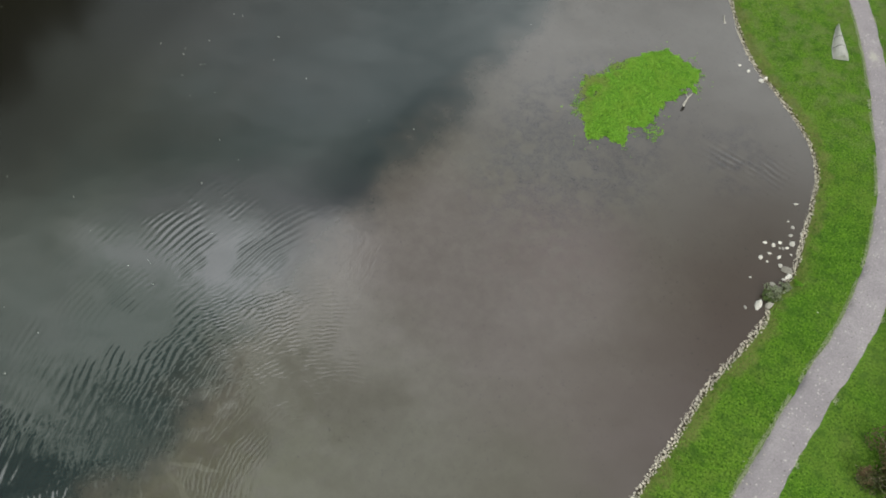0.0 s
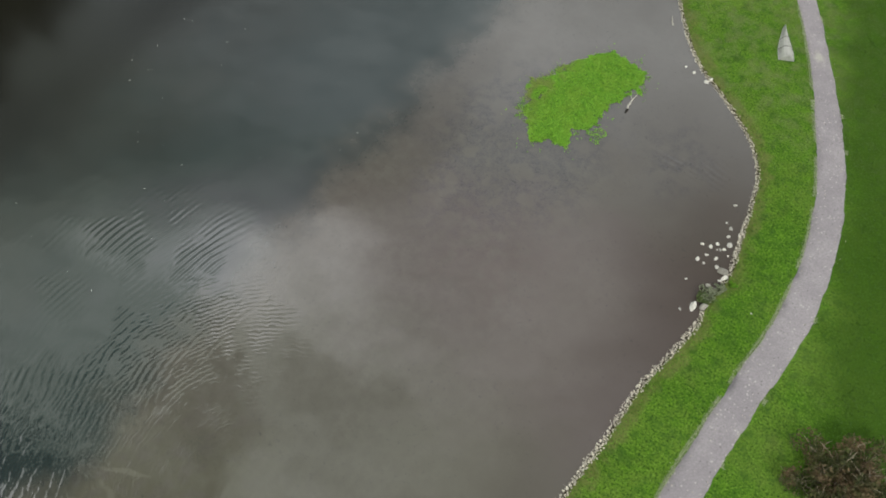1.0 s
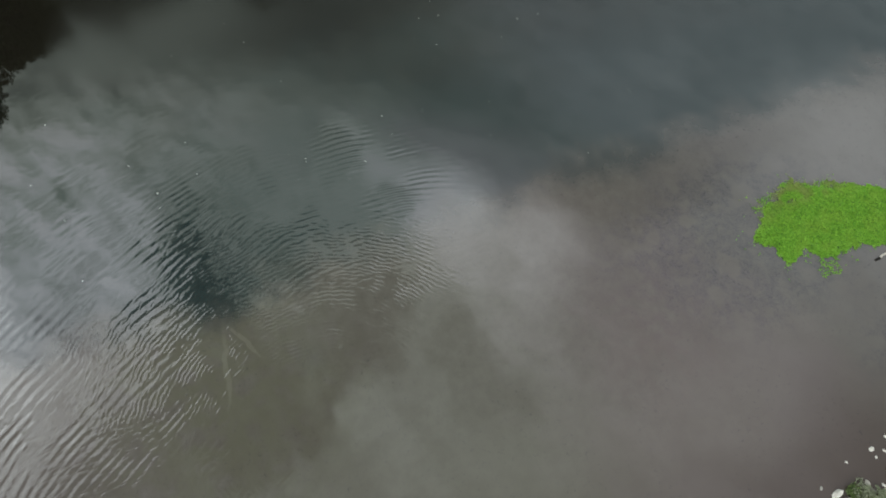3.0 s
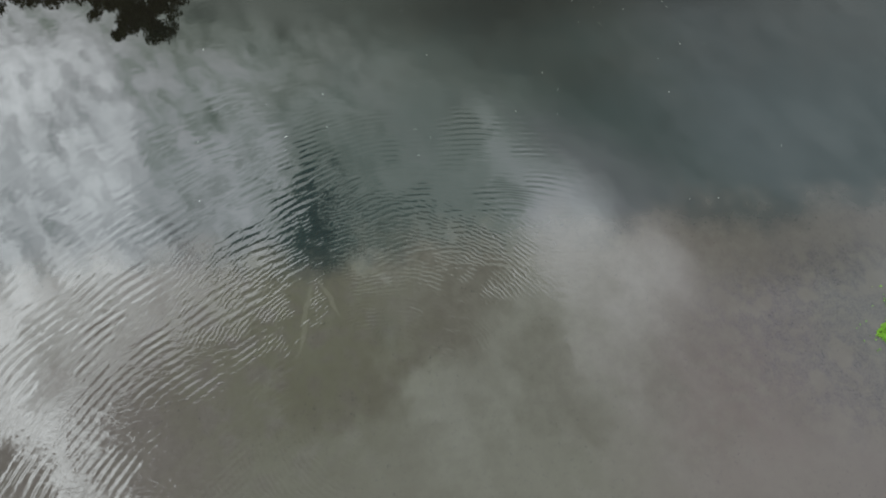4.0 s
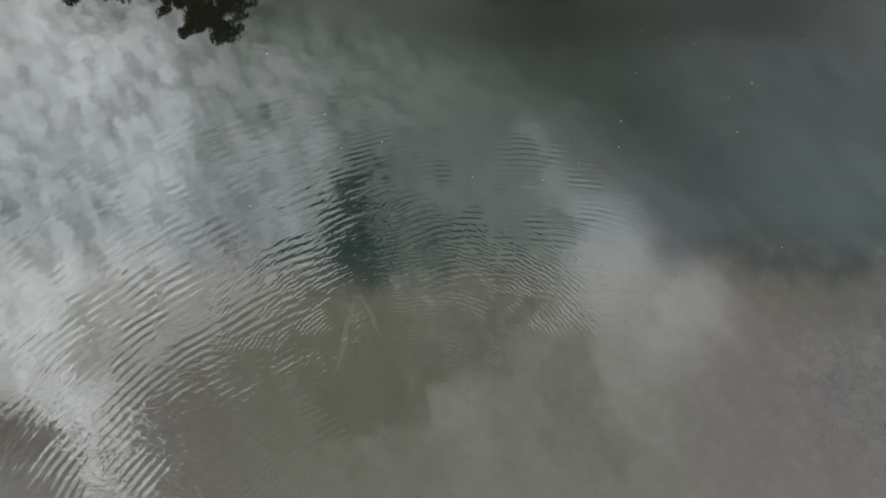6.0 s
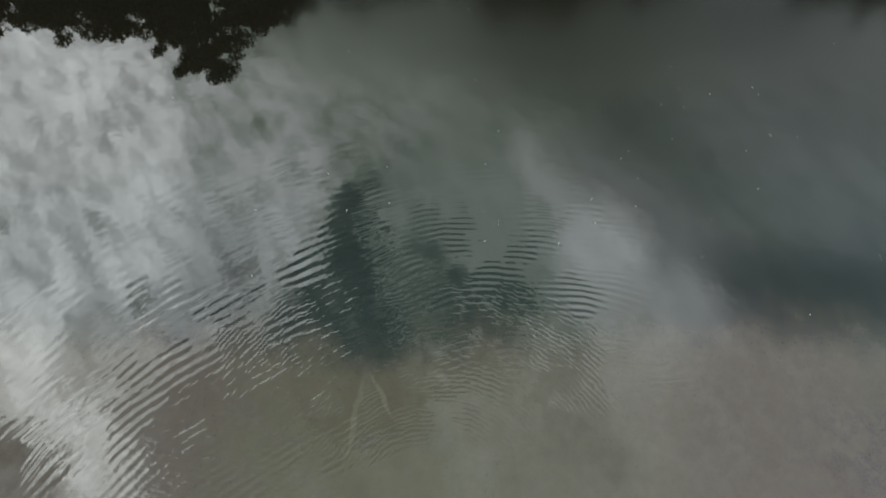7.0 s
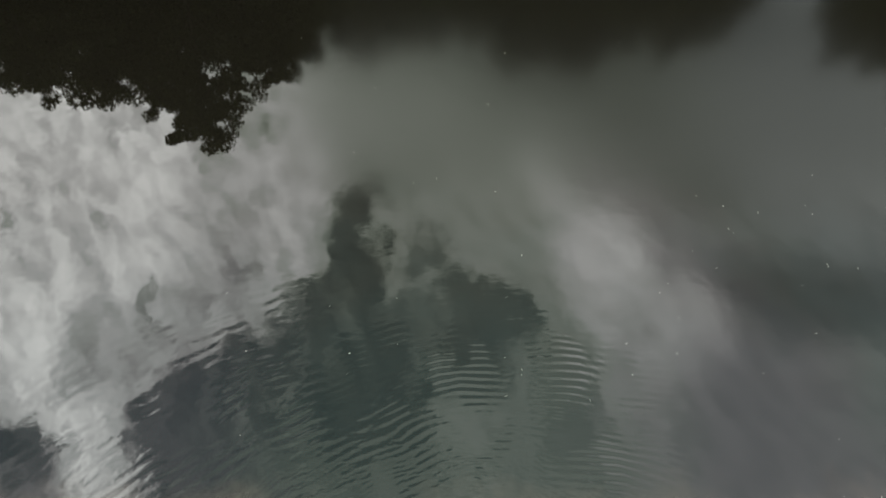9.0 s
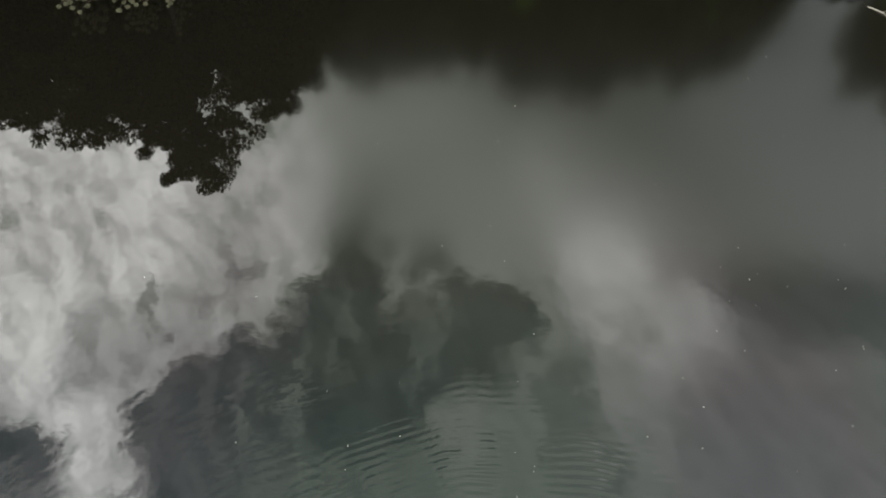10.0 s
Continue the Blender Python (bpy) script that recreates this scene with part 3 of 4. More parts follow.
def height(x, y):
    """The ground's height: lawn, bank, lake bed and the wooded hill in the west."""
    d = distance_to(BANK, x, y, closed=True) * np.where(inside(BANK, x, y), -1, 1)
    land = 0.20 * step(0, 0.35, d) + 0.30 * step(0.3, 3.2, d)
    far = np.maximum(0, -77 - x + 2.5 * waver(x, y, 9.0, 1.0))
    slope = 1.6 - 1.2 * np.exp(-((y - 0.66 * np.maximum(0, -77 - x) - 39.0) / 6.5) ** 2) - 0.5 * step(85, 150, np.abs(y))
    crest = 25.5 - 3 * np.exp(-((y - 3) / 4) ** 2) + 2.5 * step(6, 10, y) - 5 * step(18, 25, y) - 3 * step(27, 38, y)
    land = land + np.where(d > 0, np.minimum(far * slope, crest + 0.03 * far) + far * 0.03 * waver(x, y, 14.0), 0)
    shelf = 0.14 * step(0, 0.3, -d) + 0.34 * step(0, 5, -d) + 0.25 * step(4, 20, -d)
    edge = -20.6 + 0.9 * waver(x * 0.2, y, 2.3) + 0.5 * waver(x, y, 0.9, 2.0)
    drop = step(-1.0, 7.5, edge - x) * np.where(x < -45, step(-0.3, 1.4, -d), step(0, 16, -d))
    return np.where(d > 0, land, -shelf - 2.6 * drop)


def ground():
    def lines(lo, hi, fine, ends):
        mid = np.arange(lo, hi + fine, fine)
        grow = np.cumsum(fine * 1.22 ** np.arange(1, 60))
        grow = grow[grow < ends]
        return np.concatenate([lo - grow[::-1], mid, hi + grow])
    xs, ys = lines(-84, 18, 0.5, 3000), lines(-62, 78, 0.5, 3000)
    xs = np.unique(np.concatenate([xs, np.arange(-12, 14, 0.25)]))
    x, y = np.meshgrid(xs, ys)
    z = height(x.ravel(), y.ravel())
    verts = np.column_stack([x.ravel(), y.ravel(), z])
    c = len(xs)
    i = (np.arange(len(ys) - 1)[:, None] * c + np.arange(c - 1)).ravel()
    faces = np.column_stack([i, i + 1, i + c + 1, i + c])
    me = mesh_of("ground", verts.tolist(), faces.tolist(), M_GROUND, smooth=True)
    return tagged(new("ground", me), "mown green lawn with a brown silty lake bed", "ground", kind="structure")


def water():
    verts = [(-78, -66, 0), (9, -66, 0), (9, 82, 0), (-78, 82, 0)]
    ob = new("water", mesh_of("water", verts, [(0, 1, 2, 3)], M_WATER))
    return tagged(ob, "rippled pond water with the brown bed and dark deep painted on", "water", kind="structure")


ground()
water()


def path():
    p = PATH_LINE
    along = np.gradient(p, axis=0)
    along /= np.linalg.norm(along, axis=1)[:, None]
    side = np.column_stack([along[:, 1], -along[:, 0]])
    verts, faces = [], []
    for i, (c, s) in enumerate(zip(p, side)):
        half = 1.02 - 0.22 * step(44, 56, c[1])
        for k, (u, z) in enumerate(((-1.0, 0.46), (-0.93, 0.53), (-0.45, 0.555), (0.0, 0.565), (0.45, 0.555), (0.93, 0.53), (1.0, 0.46))):
            wob = 0.14 * noise.noise((c[0] * 0.6, c[1] * 0.6, u * 9)) + 0.06 * noise.noise((c[0] * 2.6, c[1] * 2.6, u * 9)) if abs(u) > 0.9 else 0
            q = c + s * (u * half + wob)
            verts.append((q[0], q[1], z))
        if i:
            for k in range(6):
                a = (i - 1) * 7 + k
                faces.append((a, a + 1, a + 8, a + 7))
    tagged(new("path", mesh_of("path", verts, faces, M_GRAVEL, True)), "pale grey gravel footpath through the lawn", "path", kind="structure")


path()


# ---- trees ----
def tube(bm, points, radii, sides=7):
    rings = []
    for i, (p, r) in enumerate(zip(points, radii)):
        p = Vector(p)
        t = (Vector(points[min(i + 1, len(points) - 1)]) - Vector(points[max(i - 1, 0)])).normalized()
        q = t.to_track_quat("Z", "Y")
        rings.append([bm.verts.new(p + q @ Vector((r * math.cos(a), r * math.sin(a), 0))) for a in (2 * math.pi * k / sides for k in range(sides))])
    for a, b in zip(rings, rings[1:]):
        for k in range(sides):
            bm.faces.new((a[k], a[(k + 1) % sides], b[(k + 1) % sides], b[k]))
    bm.faces.new(rings[-1])
    bm.faces.new(rings[0][::-1])


def leaf_cloud(rng, centres, radii, count, size):
    """Small leaf-shaped quads strewn in soft clumps round the centres."""
    which = rng.integers(0, len(centres), count)
    out = rng.normal(size=(count, 3))
    out /= np.linalg.norm(out, axis=1)[:, None]
    place = centres[which] + out * (radii[which] * rng.uniform(0.25, 1.0, count) ** 0.6)[:, None] * np.array([1, 1, 0.75])
    a = rng.normal(size=(count, 3))
    a /= np.linalg.norm(a, axis=1)[:, None]
    b = np.cross(a, rng.normal(size=(count, 3)))
    b /= np.linalg.norm(b, axis=1)[:, None] + 1e-9
    s = size * rng.uniform(0.6, 1.4, count)[:, None]
    verts = np.stack([place - a * s, place - b * s * 0.5, place + a * s, place + b * s * 0.5], 1).reshape(-1, 3)
    faces = np.arange(count * 4).reshape(-1, 4)
    return verts.tolist(), faces.tolist()


def tree(name, x, y, tall, spread, lean, leaves, size, seed, label, mat=None, low=0.3, clump=1.0):
    rng = np.random.default_rng(seed)
    z0 = float(height(np.array([x]), np.array([y]))[0]) - 0.1
    ob = thing(name, pose(x, y, z0), label, "tree", "trees on the far bank")
    bm = bmesh.new()
    lean = np.array([*lean, 0.0])
    spine = [np.array([0, 0, tall * s]) + lean * s ** 1.6 + np.array([0.3 * math.sin(5 * s + seed), 0.3 * math.cos(4 * s), 0]) * s for s in (0, 0.1, 0.25, 0.45, 0.65, 0.82, 0.95)]
    base = tall * 0.018
    tube(bm, spine, [base * k for k in (1.35, 1.0, 0.85, 0.65, 0.42, 0.22, 0.06)], 9)
    part("trunk", bm, M_BARK, ob)
    centres, radii = [], []
    bm = bmesh.new()
    for k in range(34):
        s = low + (0.97 - low) * (k + 0.5) / 34
        start = spine[0] * 0 + np.array([np.interp(s, (0, 0.1, 0.25, 0.45, 0.65, 0.82, 0.95), [q[i] for q in spine]) for i in range(3)])
        turn = k * 2.4 + rng.uniform(-0.4, 0.4)
        reach = spread * (1 - abs(s - 0.55) / 0.62) ** 0.55 * rng.uniform(0.65, 1.08) if s < 0.97 else 0.5
        tip = start + np.array([math.cos(turn) * reach, math.sin(turn) * reach, reach * rng.uniform(0.15, 0.5)])
        mid = (start + tip) / 2 + np.array([0, 0, 0.25])
        tube(bm, [start, mid, tip], [base * 0.42 * (1.1 - s), base * 0.25 * (1.1 - s), 0.02], 5)
        for f in (0.3, 0.5, 0.68, 0.85, 1.0):
            centres.append(start + (tip - start) * f + rng.normal(size=3) * 0.35)
            radii.append(spread * rng.uniform(0.12, 0.23) * clump)
    part("limbs", bm, M_BARK, ob)
    centres.append(spine[-1] + np.array([0, 0, tall * 0.03]))
    radii.append(spread * 0.2)
    v, q = leaf_cloud(rng, np.array(centres), np.array(radii), leaves, size)
    part("crown", mesh_of("crown", v, q, mat or M_TREE), None, ob)
    return ob


tree("tree", -73.4, -24.0, 20.4, 6.6, (8.6, 0.6), 34000, 0.19, 3, "tall dark broadleaf tree leaning over the water", low=0.35, clump=0.84)
tree("tree", -73.8, -33.0, 16.0, 6.4, (6.3, -0.6), 34000, 0.19, 5, "tall dark broadleaf tree on the far bank")
tree("tree", -74.5, -28.2, 19.3, 4.4, (6.8, 0.0), 26000, 0.19, 6, "dense dark broadleaf tree on the far bank", clump=0.9)
tree("tree", -74.0, -43.5, 18.6, 6.5, (2.6, 0.0), 28000, 0.20, 7, "tall dark broadleaf tree on the far bank")
tree("tree", -73.0, -54.0, 19.5, 6.5, (2.0, 0.0), 18000, 0.22, 8, "tall dark broadleaf tree on the far bank")
tree("tree", -80.5, -18.5, 21.5, 4.4, (0.5, 0.0), 26000, 0.22, 9, "tall slender dark tree behind the bank")
for k, (x, y, tall) in enumerate(((-76.5, -28.5, 15), (-77, -38, 17), (-78, -48, 18), (-75.5, -19.5, 12), (-76, -12.5, 12), (-77, -4, 12), (-77, 5.5, 12), (-77, 14, 13), (-77, 23, 13), (-77, 32, 9), (-76, 39, 4), (-75, -34, 9), (-75, -42, 9), (-75, -24, 8), (-76.5, 54.5, 17), (-77.5, 60.5, 18))):
    tree("tree", x, y, tall, tall * 0.38, (0.4, 0.0), 9000, 0.26, 20 + k, "dark broadleaf tree at the foot of the hill", low=0.05)


def bank_shrub(x, y, tall, wide, seed, mat, label, leaves=2200, size=0.12, lean=0.0, twigs=40):
    rng = np.random.default_rng(seed)
    z0 = max(0.0, float(height(np.array([x]), np.array([y]))[0])) - 0.05
    ob = thing("shrub", pose(x, y, z0), label, "shrub", "shrubs")
    bm = bmesh.new()
    centres, radii = [], []
    for k in range(14):
        turn, out = k * 2.4, wide * math.sqrt((k + 0.5) / 14)
        tip = Vector((math.cos(turn) * out, math.sin(turn) * out, tall * (1 - 0.45 * (out / wide) ** 2) * rng.uniform(0.8, 1.05)))
        tip.x += lean * (0.4 + 0.6 * rng.random())
        tube(bm, [(0.1 * math.cos(turn), 0.1 * math.sin(turn), 0), tuple(tip * 0.55 + Vector((0, 0, 0.12))), tuple(tip)], [0.05, 0.03, 0.01], 5)
        for f in (0.55, 0.8, 1.0):
            centres.append(np.array(tip) * f + rng.normal(size=3) * 0.1)
            radii.append(wide * rng.uniform(0.18, 0.32))
    part("stems", bm, M_BARK, ob)
    bm = bmesh.new()
    for k in range(twigs):
        c = centres[int(rng.integers(0, len(centres)))]
        end = c + rng.normal(size=3) * np.array([0.35, 0.35, 0.12]) * wide * 0.45 + np.array([0, 0, 0.15])
        tube(bm, [tuple(c * 0.75), tuple((c + end) / 2 + np.array([0, 0, 0.06])), tuple(end)], [0.020, 0.016, 0.008], 4)
    tagged(part("twigs", bm, M_TWIG, ob, "thin pale bare twigs"), kind="stuff")
    v, q = leaf_cloud(rng, np.array(centres), np.array(radii), leaves, size)
    part("foliage", mesh_of("foliage", v, q, mat), None, ob)
    return ob


bank_shrub(15.6, 22.2, 1.7, 3.1, 31, M_SHRUB, "straggly shrub with brown and green leaves on the lawn", 11500, 0.085, twigs=140)
# the long lean is set to bring these shrubs into the camera's view
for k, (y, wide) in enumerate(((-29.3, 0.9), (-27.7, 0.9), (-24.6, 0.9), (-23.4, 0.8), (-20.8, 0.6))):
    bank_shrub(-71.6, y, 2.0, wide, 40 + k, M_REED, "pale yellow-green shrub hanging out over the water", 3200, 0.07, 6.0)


def hill_forest():
    """Woods on the western hill, too far to count."""
    rng = np.random.default_rng(12)
    n = 4200
    x, y = rng.uniform(-190, -79, n), rng.uniform(-130, 120, n)
    keep = ~((np.abs(y - 0.66 * (-77 - x) - 39.5) < 5.5) & (x > -112))
    x, y = x[keep], y[keep]
    z = height(x, y)
    tall = rng.uniform(6, 11, len(x))
    verts, faces = [], []
    for px, py, pz, h in zip(x, y, z, tall):
        m = 26
        s = rng.uniform(0, 1, m)
        r = h * 0.24 * (1.05 - s) ** 0.6 * rng.uniform(0.4, 1, m)
        a = rng.uniform(0, 6.283, m)
        c = np.column_stack([px + r * np.cos(a), py + r * np.sin(a), pz + h * (0.12 + 0.88 * s)])
        u, v = rng.normal(size=(m, 3)), rng.normal(size=(m, 3))
        k = h * 0.075
        i = len(verts)
        for cc, uu, vv in zip(c, u, v):
            verts += [tuple(cc - uu * k), tuple(cc - vv * k), tuple(cc + uu * k), tuple(cc + vv * k)]
        faces += [(i + 4 * j, i + 4 * j + 1, i + 4 * j + 2, i + 4 * j + 3) for j in range(m)]
    tagged(new("hill_forest", mesh_of("hill_forest", verts, faces, M_FOREST)), "dense dark woods covering the steep hillside", "forest", kind="stuff")


hill_forest()


# ---- the lawn's edge: stones, boulders, driftwood ----
def stone_mesh(name, seed, size, flat, mat, rounds=1):
    bm = bmesh.new()
    bmesh.ops.create_icosphere(bm, subdivisions=rounds, radius=1.0)
    rng = random.Random(seed)
    stretch = Vector((rng.uniform(0.8, 1.25), rng.uniform(0.7, 1.0), flat))
    off = Vector((seed * 3.1, seed * 1.7, 0))
    for v in bm.verts:
        k = 1 + 0.45 * noise.noise(v.co * 1.1 + off) + 0.22 * noise.noise(v.co * 2.7 + off)
        v.co = Vector(v.co[i] * k * stretch[i] * size for i in range(3))
        v.co.z = max(v.co.z, -0.35 * size * flat)
    me = bpy.data.meshes.new(name)
    bm.to_mesh(me)
    bm.free()
    me.materials.append(mat)
    return me


def rock_mesh(name, seed, long, wide, tall, mat):
    """An angular broken rock, its base at the origin."""
    rng = random.Random(seed)
    bm = bmesh.new()
    for k in range(22):
        z = rng.uniform(-0.5, 1.0)
        a, r = rng.uniform(0, 2 * math.pi), math.sqrt(max(0.0, 1 - max(0.0, z) ** 2)) * rng.uniform(0.72, 1.0)
        bm.verts.new((math.cos(a) * r * long, math.sin(a) * r * wide, z * tall))
    bmesh.ops.convex_hull(bm, input=bm.verts)
    loose = [v for v in bm.verts if not v.link_faces]
    bmesh.ops.delete(bm, geom=loose, context="VERTS")
    bmesh.ops.bevel(bm, geom=bm.edges[:], offset=0.03 * wide, segments=1, affect="EDGES")
    me = bpy.data.meshes.new(name)
    bm.to_mesh(me)
    bm.free()
    me.materials.append(mat)
    return me


def stone_edging():
    rng = np.random.default_rng(4)
    top = thing("stone_edging", pose(0, 0, 0), "rows of small pale stones along the waterline", "edging", kind="structure")
    line = spline(EAST_BANK, 0.05)
    along = np.gradient(line, axis=0)
    along /= np.linalg.norm(along, axis=1)[:, None]
    out = np.column_stack([-along[:, 1], along[:, 0]])
    spots, last = [], {}
    for i, (p, o) in enumerate(zip(line, out)):
        if 27.9 < p[1] < 30.4:
            continue
        wide = p[1] < 27.2 or 30.5 < p[1] < 36.5
        rows = (-0.17, -0.08, 0.01, 0.10, 0.19) if p[1] < 27.2 else (-0.13, -0.04, 0.05, 0.14) if wide else (-0.03, 0.06, 0.14)
        for k, r in enumerate(rows):
            size = rng.uniform(0.040, 0.078) * (1.1 if wide else 1.0)
            if i * 0.05 - last.get(k, -9) < size * 1.7 or rng.random() < 0.06:
                continue
            last[k] = i * 0.05
            q = p + o * (r + rng.normal() * 0.04) + along[i] * rng.normal() * 0.03
            spots.append((q[0], q[1], size))
    place = np.array(spots)
    z = np.maximum(height(place[:, 0], place[:, 1]), -0.06)
    shapes = [stone_mesh("stone", k + 1, 1.0, 0.6, M_EDGE) for k in range(6)]
    near = [i for i in range(len(place)) if 16.0 < place[i, 1] < 34.0]
    near = set(near[:: max(1, math.ceil(len(near) / 300))])
    verts, faces = [], []
    for i, ((x, y, size), pz) in enumerate(zip(place, z)):
        shape = shapes[i % 6]
        m = pose(x, y, pz + size * 0.40, rng.uniform(-12, 12), rng.uniform(-12, 12), rng.uniform(0, 360)) @ Matrix.Scale(size, 4)
        if i in near:
            ob = new("stone", shape)
            ob.parent = top
            ob.matrix_basis = m
        else:
            base = len(verts)
            verts += [tuple(m @ v.co) for v in shape.vertices]
            faces += [tuple(base + k for k in f.vertices) for f in shape.polygons]
    rest = part("stone_band", mesh_of("stone_band", verts, faces, M_EDGE), None, top)
    tagged(rest, kind="stuff")


def boulder(x, y, long, seed, slim=0.7, tall=0.6, turn=0.0, tilt=0.0, label="", mat=None):
    z = max(-0.02, float(height(np.array([x]), np.array([y]))[0]))
    ob = new("boulder", rock_mesh("boulder", seed, long, long * slim, long * tall, mat or M_ROCK))
    # in the shallows they stand half sunk and break the surface
    ob.matrix_basis = pose(x, y, z + 0.12 * long, tilt, 0, turn)
    return tagged(ob, label or "pale limestone rock standing in the shallow water", "boulder", "boulders in the shallows")


SHALLOW = [(3.34, 36.70, 0.20), (3.43, 35.04, 0.12), (3.87, 34.75, 0.19), (3.99, 34.06, 0.20), (4.5, 34.6, 0.10), (2.83, 32.50, 0.19), (3.36, 32.65, 0.22),
           (3.64, 33.11, 0.19), (4.33, 33.48, 0.27), (3.98, 32.80, 0.15), (4.18, 32.97, 0.17), (3.80, 32.70, 0.11), (3.40, 31.92, 0.17), (3.04, 31.29, 0.22),
           (3.52, 31.25, 0.12), (4.05, 32.02, 0.21), (4.60, 32.66, 0.10), (3.12, 29.48, 0.11), (3.75, 27.26, 0.17), (-5.3, 46.8, 0.17), (-4.5, 46.6, 0.19),
           (-3.3, 46.2, 0.28), (-3.1, 46.6, 0.20), (-10.9, 53.5, 0.27), (-14.1, 58.6, 0.15)]
stone_edging()
for k, (x, y, size) in enumerate(SHALLOW):
    boulder(x, y, size * 0.94, 50 + k, 0.62 + 0.1 * (k % 3), 0.75, k * 77.0)
boulder(4.84, 31.34, 0.46, 81, 0.75, 0.55, 25, 0, "broad grey flat-topped boulder at the water's edge", M_GREY)
boulder(4.35, 31.40, 0.22, 83, 0.8, 0.9, 10, 0, "pale limestone rock against a broad boulder")
boulder(5.12, 30.95, 0.30, 82, 0.7, 0.6, 70, 0, "pale limestone boulder at the water's edge")
boulder(4.93, 30.61, 0.16, 88, 0.6, 0.7, 20, 0, "small pale rock at the water's edge")
boulder(4.32, 27.86, 0.44, 84, 0.42, 0.95, 105, 16, "upright white limestone slab leaning beside bank herbs")
boulder(4.92, 28.22, 0.40, 85, 0.55, 0.7, 65, -8, "grey limestone slab beside bank herbs", M_GREY)
boulder(4.50, 29.83, 0.22, 86, 0.7, 0.7, 0, 0, "grey rock half hidden by herbs", M_GREY)
boulder(4.96, 29.80, 0.26, 87, 0.7, 0.6, 40, 0, "grey rock half hidden by herbs", M_GREY)


def driftwood(x, y, length, thick, turn, tilt, seed, label, fork=True):
    ob = thing("driftwood", pose(x, y, 0.02, 0, tilt, turn), label, "branch")
    bm = bmesh.new()
    bend = 0.12 * length
    tube(bm, [(-length / 2, 0, 0), (-length / 4, bend * 0.4, 0.02), (length / 8, bend * 0.2, 0.05), (length / 2, -bend * 0.5, 0.04)], [thick, thick * 0.95, thick * 0.75, thick * 0.35], 7)
    stem = part("stem", bm, M_DRIFT, ob)
    if fork:
        bm = bmesh.new()
        tube(bm, [(length / 8, bend * 0.2, 0.05), (length * 0.32, bend * 1.6, 0.1)], [thick * 0.5, thick * 0.2], 6)
        part("twig", bm, M_DRIFT, stem)
        bm = bmesh.new()
        tube(bm, [(-length / 2 - 0.34, 0.03, 0.0), (-length / 2 + 0.10, 0, 0.01)], [thick * 1.2, thick * 1.35], 7)
        part("butt", bm, M_WET, stem, "black wet butt end")
    return ob


boulder(7.5, 29.29, 0.07, 91, 0.8, 0.6, 0, 0, "small white stone lying on the lawn")
driftwood(-7.0, 40.95, 1.7, 0.085, 96, -4, 1, "bleached forked branch lying in shallow water by green weed")
driftwood(-8.5, 50.9, 1.0, 0.06, 125, -3, 2, "thin bleached stick floating near the bank", False)
driftwood(-12.3, 56.8, 0.9, 0.06, 118, -3, 4, "short bleached stick floating near the bank", False)
driftwood(-67.6, 38.2, 2.0, 0.06, 48, -2, 3, "bleached branch lying in the water at the far bank")


# ---- floating green weed ----
ISLAND = spline([(-13.6, 36.1), (-14.3, 38.1), (-13.2, 40.5), (-12.5, 42.4), (-11.0, 44.6), (-9.3, 44.8), (-7.6, 44.1), (-7.1, 42.6), (-7.9, 41.3),
                 (-8.3, 39.3), (-8.2, 37.5), (-9.2, 35.8), (-9.2, 34.3), (-10.6, 34.1), (-11.3, 33.3), (-12.0, 34.8), (-13.4, 35.1)], 0.4, closed=True)


def weed_island():
    rng = np.random.default_rng(21)
    n = 125000
    x, y = rng.uniform(-15.6, -6, n), rng.uniform(32, 46.2, n)
    d = distance_to(ISLAND, x, y, closed=True) * np.where(inside(ISLAND, x, y), -1, 1)
    d = d + 0.30 * waver(x, y, 0.42) + 0.20 * waver(x, y, 0.17, 3.0)
    west = step(-11.9, -13.6, x) * (0.75 + 0.25 * step(38.5, 35.5, y))
    hole = waver(x, y, 0.45, 5.0)
    keep = (d < rng.normal(size=n) * (0.10 + 0.35 * west) - 0.45 * west) & ((hole > -0.14) | (west < 0.5))
    keep |= (d < 1.2) & (rng.random(n) < 0.10 * np.exp(-np.maximum(d, 0) / 0.15) + 0.001)
    keep |= (np.hypot(x + 7.55, (y - 36.6) * 0.7) < 0.55 + 0.2 * waver(x, y, 0.2)) & (rng.random(n) < 0.10)
    x, y, d = x[keep], y[keep], d[keep]
    m = len(x)
    z = 0.015 + 0.16 * np.clip(-d, 0, 1) * (0.55 + 0.45 * waver(x, y, 0.28, 1.0)) * rng.uniform(0.2, 1, m)
    a = rng.uniform(0, 6.283, m)
    s = rng.uniform(0.035, 0.085, m)
    tilt = rng.uniform(-0.035, 0.035, (m, 2))
    u = np.column_stack([np.cos(a) * s, np.sin(a) * s, tilt[:, 0]])
    v = np.column_stack([-np.sin(a) * s * 0.65, np.cos(a) * s * 0.65, tilt[:, 1]])
    c = np.column_stack([x, y, np.maximum(z, 0.02)])
    verts = np.stack([c - u, c - v, c + u, c + v], 1).reshape(-1, 3)
    verts[:, 2] = np.maximum(verts[:, 2], 0.006)
    faces = np.arange(m * 4).reshape(-1, 4)
    ob = new("floating_weed", mesh_of("floating_weed", verts.tolist(), faces.tolist(), M_MAT))
    tagged(ob, "bright green mat of leafy water weed", "water plants", kind="stuff")


weed_island()


